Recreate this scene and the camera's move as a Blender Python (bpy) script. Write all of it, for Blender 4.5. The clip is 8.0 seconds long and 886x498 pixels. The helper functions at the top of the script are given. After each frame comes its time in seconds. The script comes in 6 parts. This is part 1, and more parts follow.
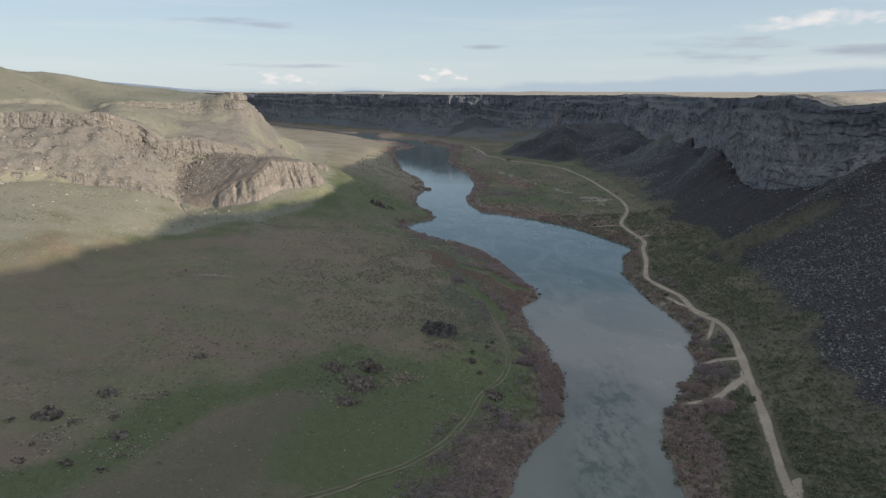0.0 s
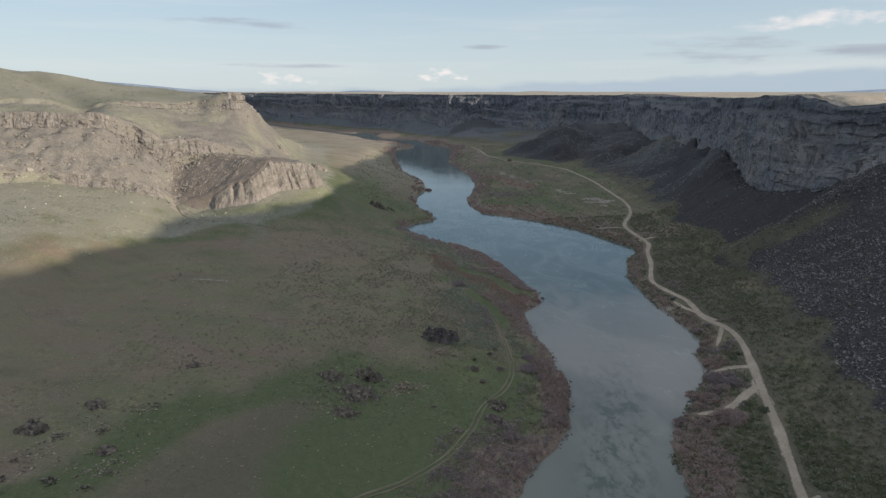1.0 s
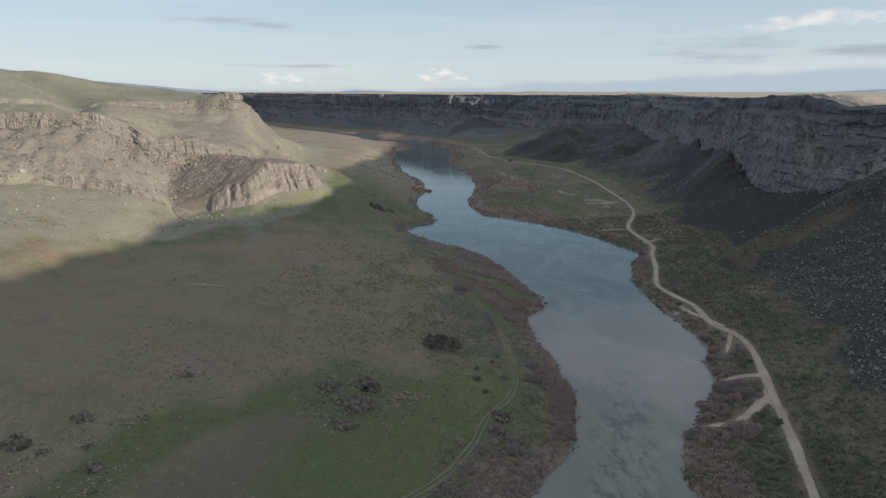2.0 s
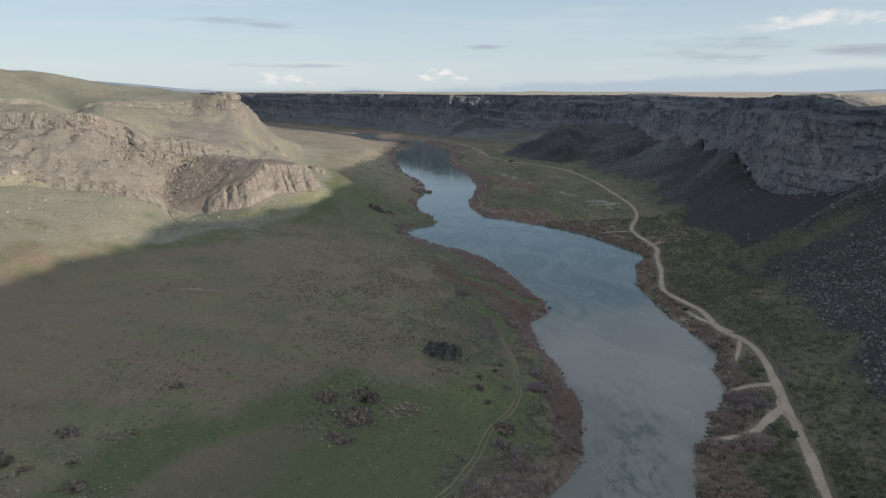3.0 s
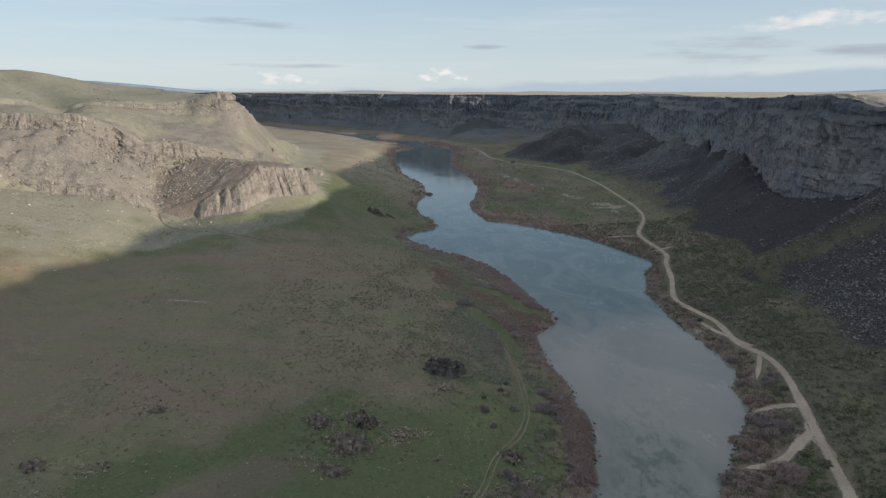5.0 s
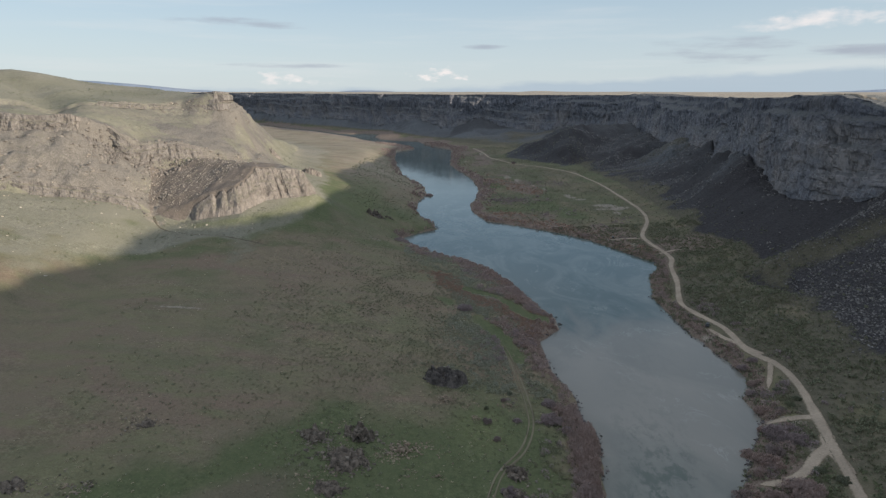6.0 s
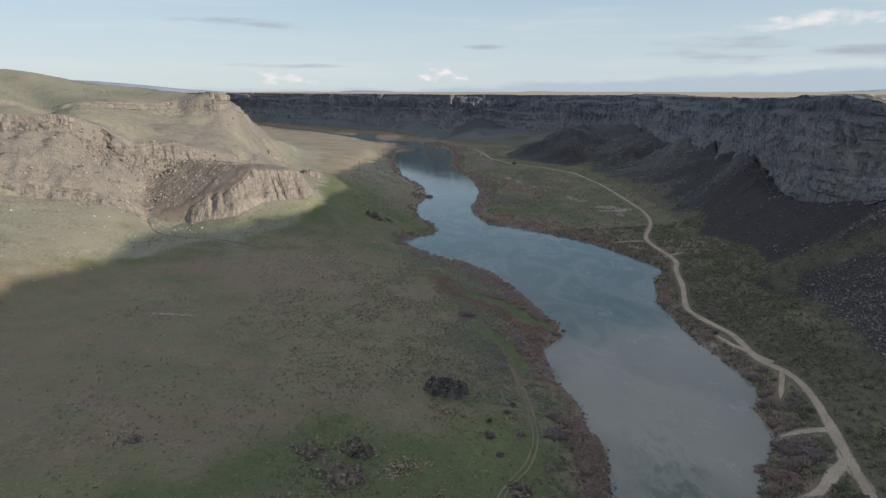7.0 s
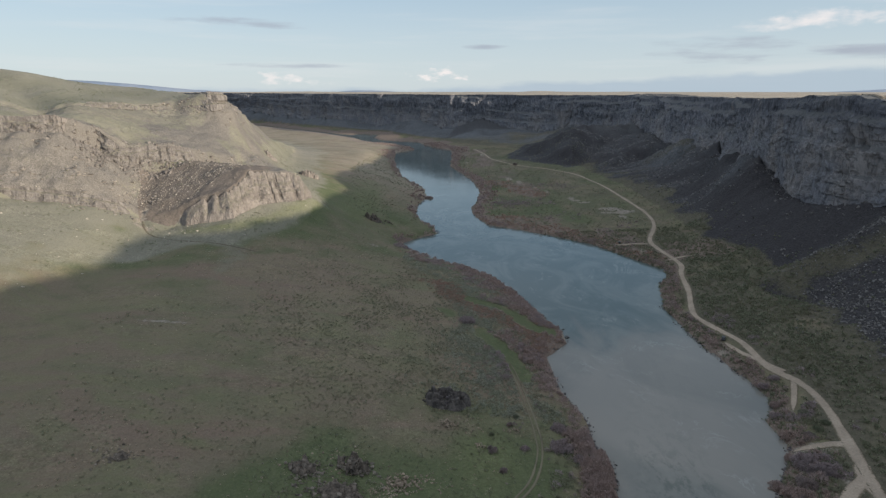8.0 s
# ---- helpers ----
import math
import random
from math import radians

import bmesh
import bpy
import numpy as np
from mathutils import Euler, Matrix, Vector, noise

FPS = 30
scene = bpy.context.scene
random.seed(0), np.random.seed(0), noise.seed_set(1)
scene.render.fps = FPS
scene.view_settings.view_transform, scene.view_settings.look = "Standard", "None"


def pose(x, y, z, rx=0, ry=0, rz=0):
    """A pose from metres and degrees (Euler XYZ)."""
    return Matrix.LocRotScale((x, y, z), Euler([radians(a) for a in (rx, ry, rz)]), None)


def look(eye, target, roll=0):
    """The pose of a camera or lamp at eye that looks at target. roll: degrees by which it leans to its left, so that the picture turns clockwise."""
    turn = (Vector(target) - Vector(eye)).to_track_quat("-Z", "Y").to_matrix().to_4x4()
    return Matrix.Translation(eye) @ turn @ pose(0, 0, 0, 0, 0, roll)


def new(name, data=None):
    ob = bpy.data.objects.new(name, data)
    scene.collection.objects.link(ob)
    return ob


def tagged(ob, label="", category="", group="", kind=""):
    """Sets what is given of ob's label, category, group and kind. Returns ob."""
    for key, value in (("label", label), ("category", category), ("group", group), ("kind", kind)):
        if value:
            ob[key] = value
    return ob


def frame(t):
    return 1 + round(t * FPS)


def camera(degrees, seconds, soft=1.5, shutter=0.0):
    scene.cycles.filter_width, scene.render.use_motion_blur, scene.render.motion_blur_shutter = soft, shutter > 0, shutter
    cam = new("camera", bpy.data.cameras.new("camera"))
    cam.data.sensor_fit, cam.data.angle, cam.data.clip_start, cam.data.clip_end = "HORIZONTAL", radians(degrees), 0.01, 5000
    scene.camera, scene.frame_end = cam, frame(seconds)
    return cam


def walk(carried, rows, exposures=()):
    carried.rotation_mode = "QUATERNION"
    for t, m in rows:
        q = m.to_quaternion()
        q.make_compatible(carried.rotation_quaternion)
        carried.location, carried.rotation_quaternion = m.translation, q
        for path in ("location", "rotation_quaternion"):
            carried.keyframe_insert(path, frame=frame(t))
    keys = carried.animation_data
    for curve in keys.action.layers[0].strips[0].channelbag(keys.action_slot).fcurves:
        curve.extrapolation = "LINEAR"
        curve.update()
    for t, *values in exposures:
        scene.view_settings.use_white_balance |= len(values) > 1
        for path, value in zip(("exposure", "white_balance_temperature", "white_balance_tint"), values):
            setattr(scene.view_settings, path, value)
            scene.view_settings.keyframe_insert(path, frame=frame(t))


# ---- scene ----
cam = camera(74.0, 8.0, soft=1.35)
PATH = [
    (0, 0.0, 0.0, 120.0),
    (0.5, -0.31, 4.12, 119.89),
    (1, -0.61, 8.25, 119.79),
    (1.5, -0.89, 12.38, 119.71),
    (3, -1.65, 24.8, 119.5),
    (3.5, -1.87, 28.95, 119.45),
    (4, -2.09, 33.11, 119.41),
    (4.5, -2.28, 37.27, 119.38),
    (6, -2.79, 49.78, 119.34),
    (6.5, -2.94, 53.96, 119.35),
    (7, -3.06, 58.15, 119.37),
    (7.5, -3.18, 62.34, 119.4),
    (8, -3.28, 66.54, 119.43),
]
PITCH, ROLL, YAW = -15.06, 0.0, 0.0
walk(cam, [(t, pose(x, y, z, 90 + PITCH, ROLL, YAW)) for t, x, y, z in PATH])
# ---- light ----
SUN_AZ, SUN_EL = -30.0, 10.8  # degrees: azimuth from +x towards +y, and height
scene.view_settings.exposure = 0.45

world = bpy.data.worlds.new("sky")
scene.world = world
world.use_nodes = True
wt = world.node_tree
wt.nodes.clear()


def wnode(kind, **values):
    n = wt.nodes.new(kind)
    for key, value in values.items():
        n.inputs[key].default_value = value
    return n


def wmath(op, a, b=None, c=None):
    n = wt.nodes.new("ShaderNodeMath")
    n.operation = op
    for i, v in enumerate((a, b, c)):
        if v is None:
            continue
        if isinstance(v, (int, float)):
            n.inputs[i].default_value = v
        else:
            wt.links.new(v, n.inputs[i])
    return n.outputs[0]


def wmix(fac, a, b):
    n = wt.nodes.new("ShaderNodeMix")
    n.data_type = "RGBA"
    for key, v in ((0, fac), (6, a), (7, b)):
        if isinstance(v, (int, float, tuple)):
            n.inputs[key].default_value = v
        else:
            wt.links.new(v, n.inputs[key])
    return n.outputs[2]


def wsmooth(v, lo, hi):
    n = wt.nodes.new("ShaderNodeMapRange")
    n.interpolation_type = "SMOOTHSTEP"
    wt.links.new(v, n.inputs[0])
    n.inputs[1].default_value, n.inputs[2].default_value = lo, hi
    return n.outputs[0]


SKY = wt.nodes.new("ShaderNodeTexSky")
SKY.sky_type, SKY.sun_disc = "NISHITA", False
SKY.sun_elevation, SKY.sun_rotation = radians(SUN_EL + 8), radians(90 - SUN_AZ)
SKY.altitude, SKY.air_density, SKY.dust_density, SKY.ozone_density = 800, 1.0, 0.6, 1.5
coord = wt.nodes.new("ShaderNodeTexCoord")
sep = wt.nodes.new("ShaderNodeSeparateXYZ")
wt.links.new(coord.outputs["Generated"], sep.inputs[0])
dx, dy, dz = sep.outputs
level = wmath("SQRT", wmath("ADD", wmath("MULTIPLY", dx, dx), wmath("MULTIPLY", dy, dy)))
az = wmath("ARCTAN2", dx, dy)  # radians to the right of +y
el = wmath("ARCTAN2", dz, level)


def wnoise(sx, sy, scale, detail, offset=0.0):
    comb = wt.nodes.new("ShaderNodeCombineXYZ")
    wt.links.new(wmath("MULTIPLY_ADD", az, sx, offset), comb.inputs[0])
    wt.links.new(wmath("MULTIPLY", el, sy), comb.inputs[1])
    n = wnode("ShaderNodeTexNoise", Scale=scale, Detail=detail, Roughness=0.55)
    wt.links.new(comb.outputs[0], n.inputs["Vector"])
    return n.outputs["Fac"]


def blob(a, e, wa, we):
    """A soft patch of sky at azimuth a and height e, with those half widths, in radians."""
    u = wmath("DIVIDE", wmath("SUBTRACT", az, a), wa)
    v = wmath("DIVIDE", wmath("SUBTRACT", el, e), we)
    return wmath("SUBTRACT", 1.0, wmath("ADD", wmath("MULTIPLY", u, u), wmath("MULTIPLY", v, v)))


STRENGTH = 0.09
sky_colour = SKY.outputs[0]
S = 1.0 / 0.12
# a pale veil over the lower sky
veil = wmath("MULTIPLY_ADD", wsmooth(el, 0.5, -0.02), 0.6, 0.28)
sky_colour = wmix(veil, sky_colour, wmix(wsmooth(el, 0.0, 0.3), (0.575 * S, 0.66 * S, 0.715 * S, 1), (0.34 * S, 0.51 * S, 0.67 * S, 1)))
# high broken cloud
plane = wt.nodes.new("ShaderNodeCombineXYZ")
wt.links.new(wmath("DIVIDE", dx, wmath("ADD", wmath("ABSOLUTE", dz), 0.12)), plane.inputs[0])
wt.links.new(wmath("DIVIDE", dy, wmath("ADD", wmath("ABSOLUTE", dz), 0.12)), plane.inputs[1])
high = wnode("ShaderNodeTexNoise", Scale=1.3, Detail=7.0, Roughness=0.6)
wt.links.new(plane.outputs[0], high.inputs["Vector"])
cover = wmath("MULTIPLY", wsmooth(high.outputs["Fac"], 0.36, 0.60), wsmooth(el, 0.2, 0.6))
sky_colour = wmix(wmath("MULTIPLY", cover, 0.9), sky_colour, (0.95 * S, 1.0 * S, 1.08 * S, 1))
# faint bands low down
faint = wmath("MULTIPLY", wsmooth(wnoise(3.0, 42.0, 1.0, 6.0, 11.0), 0.48, 0.72), wsmooth(el, 0.3, 0.02))
sky_colour = wmix(wmath("MULTIPLY", faint, 0.3), sky_colour, (0.74 * S, 0.76 * S, 0.77 * S, 1))
# thin grey streaks
streak_noise = wnoise(9.0, 60.0, 1.0, 5.0, 3.0)
for a, e, wa, we in ((-0.33, 0.099, 0.16, 0.012), (-0.26, 0.038, 0.16, 0.007), (0.43, 0.060, 0.19, 0.026), (0.07, 0.068, 0.05, 0.006), (0.62, 0.05, 0.22, 0.016)):
    f = wsmooth(wmath("ADD", blob(a, e, wa, we), wmath("MULTIPLY_ADD", streak_noise, 2.4, -1.6)), 0.1, 1.0)
    sky_colour = wmix(wmath("MULTIPLY", f, 0.75), sky_colour, (0.38 * S, 0.42 * S, 0.5 * S, 1))
# white heaped cloud
puff_noise, wisp_noise = wnoise(34.0, 80.0, 1.0, 9.0, 1.0), wnoise(7.0, 26.0, 1.0, 10.0, 5.0)
for a, e, wa, we, thick, rag, torn in ((-0.014, 0.022, 0.062, 0.010, 0.85, puff_noise, 3.4), (-0.004, 0.030, 0.026, 0.009, 0.85, puff_noise, 3.4), (-0.262, 0.018, 0.05, 0.013, 0.6, puff_noise, 3.4), (-0.2, 0.014, 0.04, 0.006, 0.3, puff_noise, 3.4),
                                       (0.49, 0.092, 0.10, 0.012, 0.5, wisp_noise, 2.6), (0.57, 0.096, 0.13, 0.018, 0.65, wisp_noise, 2.6), (0.66, 0.098, 0.14, 0.026, 0.5, wisp_noise, 2.6)):
    f = wsmooth(wmath("ADD", blob(a, e, wa, we), wmath("ADD", wmath("MULTIPLY", wmath("ADD", rag, -0.58), torn), wmath("MULTIPLY", wmath("ADD", puff_noise, -0.55), 1.8))), 0.0, 1.2)
    sky_colour = wmix(wmath("MULTIPLY", f, thick), sky_colour, (0.94 * S, 0.87 * S, 0.85 * S, 1))
# a far blue-grey bank that rises to the right
edge = wmath("ADD", wmath("MULTIPLY_ADD", wsmooth(az, -0.15, 0.62), 0.026, 0.003), wmath("MULTIPLY_ADD", wnoise(9.0, 30.0, 1.0, 6.0, 7.0), 0.03, -0.015))
bank = wsmooth(wmath("SUBTRACT", edge, el), -0.004, 0.008)
sky_colour = wmix(wmath("MULTIPLY", bank, 0.65), sky_colour, (0.38 * S, 0.48 * S, 0.59 * S, 1))
back = wnode("ShaderNodeBackground", Strength=STRENGTH)
wt.links.new(sky_colour, back.inputs["Color"])
out = wt.nodes.new("ShaderNodeOutputWorld")
wt.links.new(back.outputs[0], out.inputs["Surface"])

sun = new("sun", bpy.data.lights.new("sun", "SUN"))
sun.data.energy, sun.data.angle, sun.data.color = 5.0, radians(0.6), (1.0, 0.875, 0.71)
to_sun = Vector((math.cos(radians(SUN_EL)) * math.cos(radians(SUN_AZ)), math.cos(radians(SUN_EL)) * math.sin(radians(SUN_AZ)), math.sin(radians(SUN_EL))))
sun.matrix_world = look(to_sun * 900 + Vector((0, 0, 200)), (0, 0, 200))


# ---- materials ----
class Nodes:
    """A small builder of node materials."""

    def __init__(self, name):
        self.material = bpy.data.materials.new(name)
        self.material.use_nodes = True
        self.tree = self.material.node_tree
        self.bsdf = self.tree.nodes["Principled BSDF"]
        self.place = self.tree.nodes.new("ShaderNodeNewGeometry").outputs["Position"]

    def put(self, socket, v):
        if isinstance(v, (int, float)):
            socket.default_value = v
        elif isinstance(v, tuple):
            socket.default_value = (*v, 1) if len(v) == 3 and len(socket.default_value) == 4 else v
        else:
            self.tree.links.new(v, socket)

    def math(self, op, a, b=0.0, c=0.0):
        n = self.tree.nodes.new("ShaderNodeMath")
        n.operation = op
        for i, v in enumerate((a, b, c)):
            self.put(n.inputs[i], v)
        return n.outputs[0]

    def stretch(self, sx, sy, sz):
        n = self.tree.nodes.new("ShaderNodeMapping")
        self.put(n.inputs["Vector"], self.place)
        n.inputs["Scale"].default_value = (sx, sy, sz)
        return n.outputs[0]

    def noise(self, scale, detail=4.0, rough=0.55, at=None, warp=0.0):
        n = self.tree.nodes.new("ShaderNodeTexNoise")
        self.put(n.inputs["Vector"], at if at is not None else self.place)
        n.inputs["Scale"].default_value, n.inputs["Detail"].default_value = scale, detail
        n.inputs["Roughness"].default_value, n.inputs["Distortion"].default_value = rough, warp
        return n.outputs["Fac"]

    def cells(self, scale, feature="F1", at=None):
        n = self.tree.nodes.new("ShaderNodeTexVoronoi")
        n.feature = feature
        self.put(n.inputs["Vector"], at if at is not None else self.place)
        n.inputs["Scale"].default_value = scale
        return n.outputs["Distance"]

    def ramp(self, v, lo, hi, a=0.0, b=1.0):
        n = self.tree.nodes.new("ShaderNodeMapRange")
        n.interpolation_type = "SMOOTHSTEP"
        for i, w in enumerate((v, lo, hi, a, b)):
            self.put(n.inputs[i], w)
        return n.outputs[0]

    def mix(self, f, a, b, how="MIX"):
        n = self.tree.nodes.new("ShaderNodeMix")
        n.data_type, n.blend_type = "RGBA", how
        for i, v in ((0, f), (6, a), (7, b)):
            self.put(n.inputs[i], v)
        return n.outputs[2]

    def scaled(self, colour, k):
        n = self.tree.nodes.new("ShaderNodeVectorMath")
        n.operation = "SCALE"
        self.put(n.inputs[0], colour)
        self.put(n.inputs["Scale"], k)
        return n.outputs[0]

    def attribute(self, name):
        n = self.tree.nodes.new("ShaderNodeAttribute")
        n.attribute_name = name
        return n.outputs["Fac"]

    def island(self):
        return self.tree.nodes.new("ShaderNodeNewGeometry").outputs["Random Per Island"]

    def random(self):
        return self.tree.nodes.new("ShaderNodeObjectInfo").outputs["Random"]

    def bump(self, height, strength, distance):
        n = self.tree.nodes.new("ShaderNodeBump")
        self.put(n.inputs["Height"], height)
        n.inputs["Strength"].default_value, n.inputs["Distance"].default_value = strength, distance
        self.tree.links.new(n.outputs[0], self.bsdf.inputs["Normal"])

    def done(self, colour, rough=0.95, specular=0.2):
        self.put(self.bsdf.inputs["Base Color"], colour)
        self.put(self.bsdf.inputs["Roughness"], rough)
        self.bsdf.inputs["Specular IOR Level"].default_value = specular
        return self.material


def ground_material():
    m = Nodes("ground")
    wide, mid, fine, grit = m.noise(0.012, 5), m.noise(0.06, 6, 0.6), m.noise(0.45, 6, 0.65), m.noise(2.2, 5, 0.7)
    colour = m.mix(m.ramp(wide, 0.38, 0.62), (0.222, 0.182, 0.122), (0.186, 0.176, 0.102))
    colour = m.mix(m.ramp(mid, 0.42, 0.7, 0, 0.6), colour, (0.216, 0.174, 0.126))
    drift = m.noise(0.035, 7, 0.62, m.stretch(1.0, 2.4, 1.0), 0.8)
    colour = m.mix(m.ramp(drift, 0.42, 0.60, 0, 0.85), colour, (0.208, 0.166, 0.120))
    colour = m.mix(m.ramp(m.noise(0.016, 6, 0.62, m.stretch(0.8, 1.8, 1.0), 1.0), 0.5, 0.64, 0, 0.6), colour, (0.222, 0.158, 0.122))
    colour = m.mix(m.ramp(m.noise(0.02, 6, 0.62, m.stretch(0.7, 2.0, 1.0), 0.7), 0.52, 0.66, 0, 0.5), colour, (0.146, 0.152, 0.088))
    colour = m.mix(m.ramp(m.math("ADD", m.attribute("soil"), m.math("MULTIPLY_ADD", mid, 0.8, -0.4)), 0.1, 1.1), colour, (0.140, 0.125, 0.085))
    green = m.ramp(m.math("ADD", m.attribute("green"), m.math("MULTIPLY_ADD", mid, 1.3, -0.65)), 0.2, 1.0, 0.0, 0.95)
    colour = m.mix(green, colour, m.mix(m.ramp(fine, 0.3, 0.7), (0.091, 0.115, 0.053), (0.119, 0.139, 0.067)))
    slope = m.ramp(m.math("ADD", m.attribute("hill"), m.math("MULTIPLY_ADD", mid, 0.5, -0.25)), 0.3, 0.7)
    colour = m.mix(slope, colour, m.mix(m.ramp(wide, 0.35, 0.65), (0.208, 0.202, 0.150), (0.254, 0.240, 0.190)))
    fresh = m.ramp(m.math("ADD", m.attribute("fresh"), m.math("MULTIPLY_ADD", mid, 0.9, -0.45)), 0.25, 0.95, 0.0, 0.85)
    colour = m.mix(fresh, colour, m.mix(m.ramp(fine, 0.3, 0.7), (0.128, 0.150, 0.066), (0.165, 0.176, 0.088)))
    heath = m.ramp(m.math("ADD", m.attribute("heath"), m.math("MULTIPLY_ADD", mid, 0.9, -0.45)), 0.25, 0.8)
    colour = m.mix(heath, colour, m.mix(m.ramp(fine, 0.3, 0.7), (0.090, 0.083, 0.058), (0.146, 0.131, 0.094)))
    speck = m.noise(1.3, 3, 0.6)
    colour = m.mix(m.ramp(speck, 0.57, 0.74, 0, 0.32), colour, (0.27, 0.25, 0.19))
    colour = m.mix(m.ramp(speck, 0.43, 0.30, 0, 0.38), colour, (0.075, 0.075, 0.045))
    reed = m.ramp(m.math("ADD", m.attribute("reed"), m.math("MULTIPLY_ADD", fine, 1.2, -0.6)), 0.35, 0.75)
    colour = m.mix(reed, colour, m.mix(m.ramp(grit, 0.35, 0.65), (0.160, 0.121, 0.097), (0.250, 0.194, 0.160)))
    rock = m.ramp(m.math("ADD", m.attribute("rock"), m.math("MULTIPLY_ADD", fine, 1.2, -0.6)), 0.3, 0.75)
    colour = m.mix(rock, colour, m.mix(m.ramp(grit, 0.35, 0.65), (0.130, 0.119, 0.108), (0.232, 0.212, 0.190)))
    brown = m.ramp(m.math("ADD", m.attribute("brown"), m.math("MULTIPLY_ADD", fine, 0.5, -0.25)), 0.35, 0.65)
    colour = m.mix(brown, colour, m.mix(m.ramp(grit, 0.35, 0.65), (0.130, 0.109, 0.096), (0.186, 0.158, 0.138)))
    colour = m.mix(m.attribute("dry"), colour, m.mix(m.ramp(mid, 0.35, 0.65), (0.38, 0.32, 0.25), (0.45, 0.39, 0.315)))
    bare = m.ramp(m.math("ADD", m.attribute("bare"), m.math("MULTIPLY_ADD", fine, 1.8, -1.0)), 0.35, 0.75)
    colour = m.mix(bare, colour, m.mix(m.ramp(grit, 0.3, 0.7), (0.235, 0.195, 0.155), (0.38, 0.34, 0.29)))
    scree = m.ramp(m.math("ADD", m.attribute("scree"), m.math("MULTIPLY_ADD", fine, 1.5, -0.75)), 0.2, 0.8)
    lump = m.cells(0.75)
    # talus pales to blue-grey: painted distance haze, and loose pale streaks nearer
    colour = m.mix(scree, colour, m.mix(m.ramp(m.math("ADD", grit, m.math("MULTIPLY", lump, 0.25)), 0.4, 0.85), m.mix(m.attribute("haze_and_loose_talus"), (0.026, 0.024, 0.028), (0.092, 0.099, 0.110)), m.mix(m.attribute("haze_and_loose_talus"), (0.074, 0.069, 0.074), (0.178, 0.186, 0.196))))
    colour = m.mix(m.ramp(grit, 0.25, 0.75, 0.3, 0.0), colour, (0.04, 0.04, 0.03))
    # tussocks, litter and trodden spots at several sizes
    ragged = m.ramp(m.noise(0.022, 5, 0.6, None, 1.0), 0.42, 0.66, 0.12, 1.0)
    ragged = m.math("MULTIPLY", ragged, m.math("SUBTRACT", 1.0, m.attribute("calm")))
    for size, depth in ((0.16, 0.13), (0.7, 0.2), (1.9, 0.2)):
        tone = m.ramp(m.noise(size, 5, 0.65, None, 0.5), 0.3, 0.7, -depth, depth)
        colour = m.scaled(colour, m.math("MULTIPLY_ADD", tone, ragged, 1.0))
    colour = m.mix(m.ramp(m.attribute("bed"), 0.2, 0.8), colour, (0.06, 0.065, 0.05))
    m.bump(m.math("ADD", m.math("MULTIPLY", grit, 0.35), m.math("ADD", fine, m.math("MULTIPLY", lump, scree))), 0.65, 0.9)
    return m.done(colour)


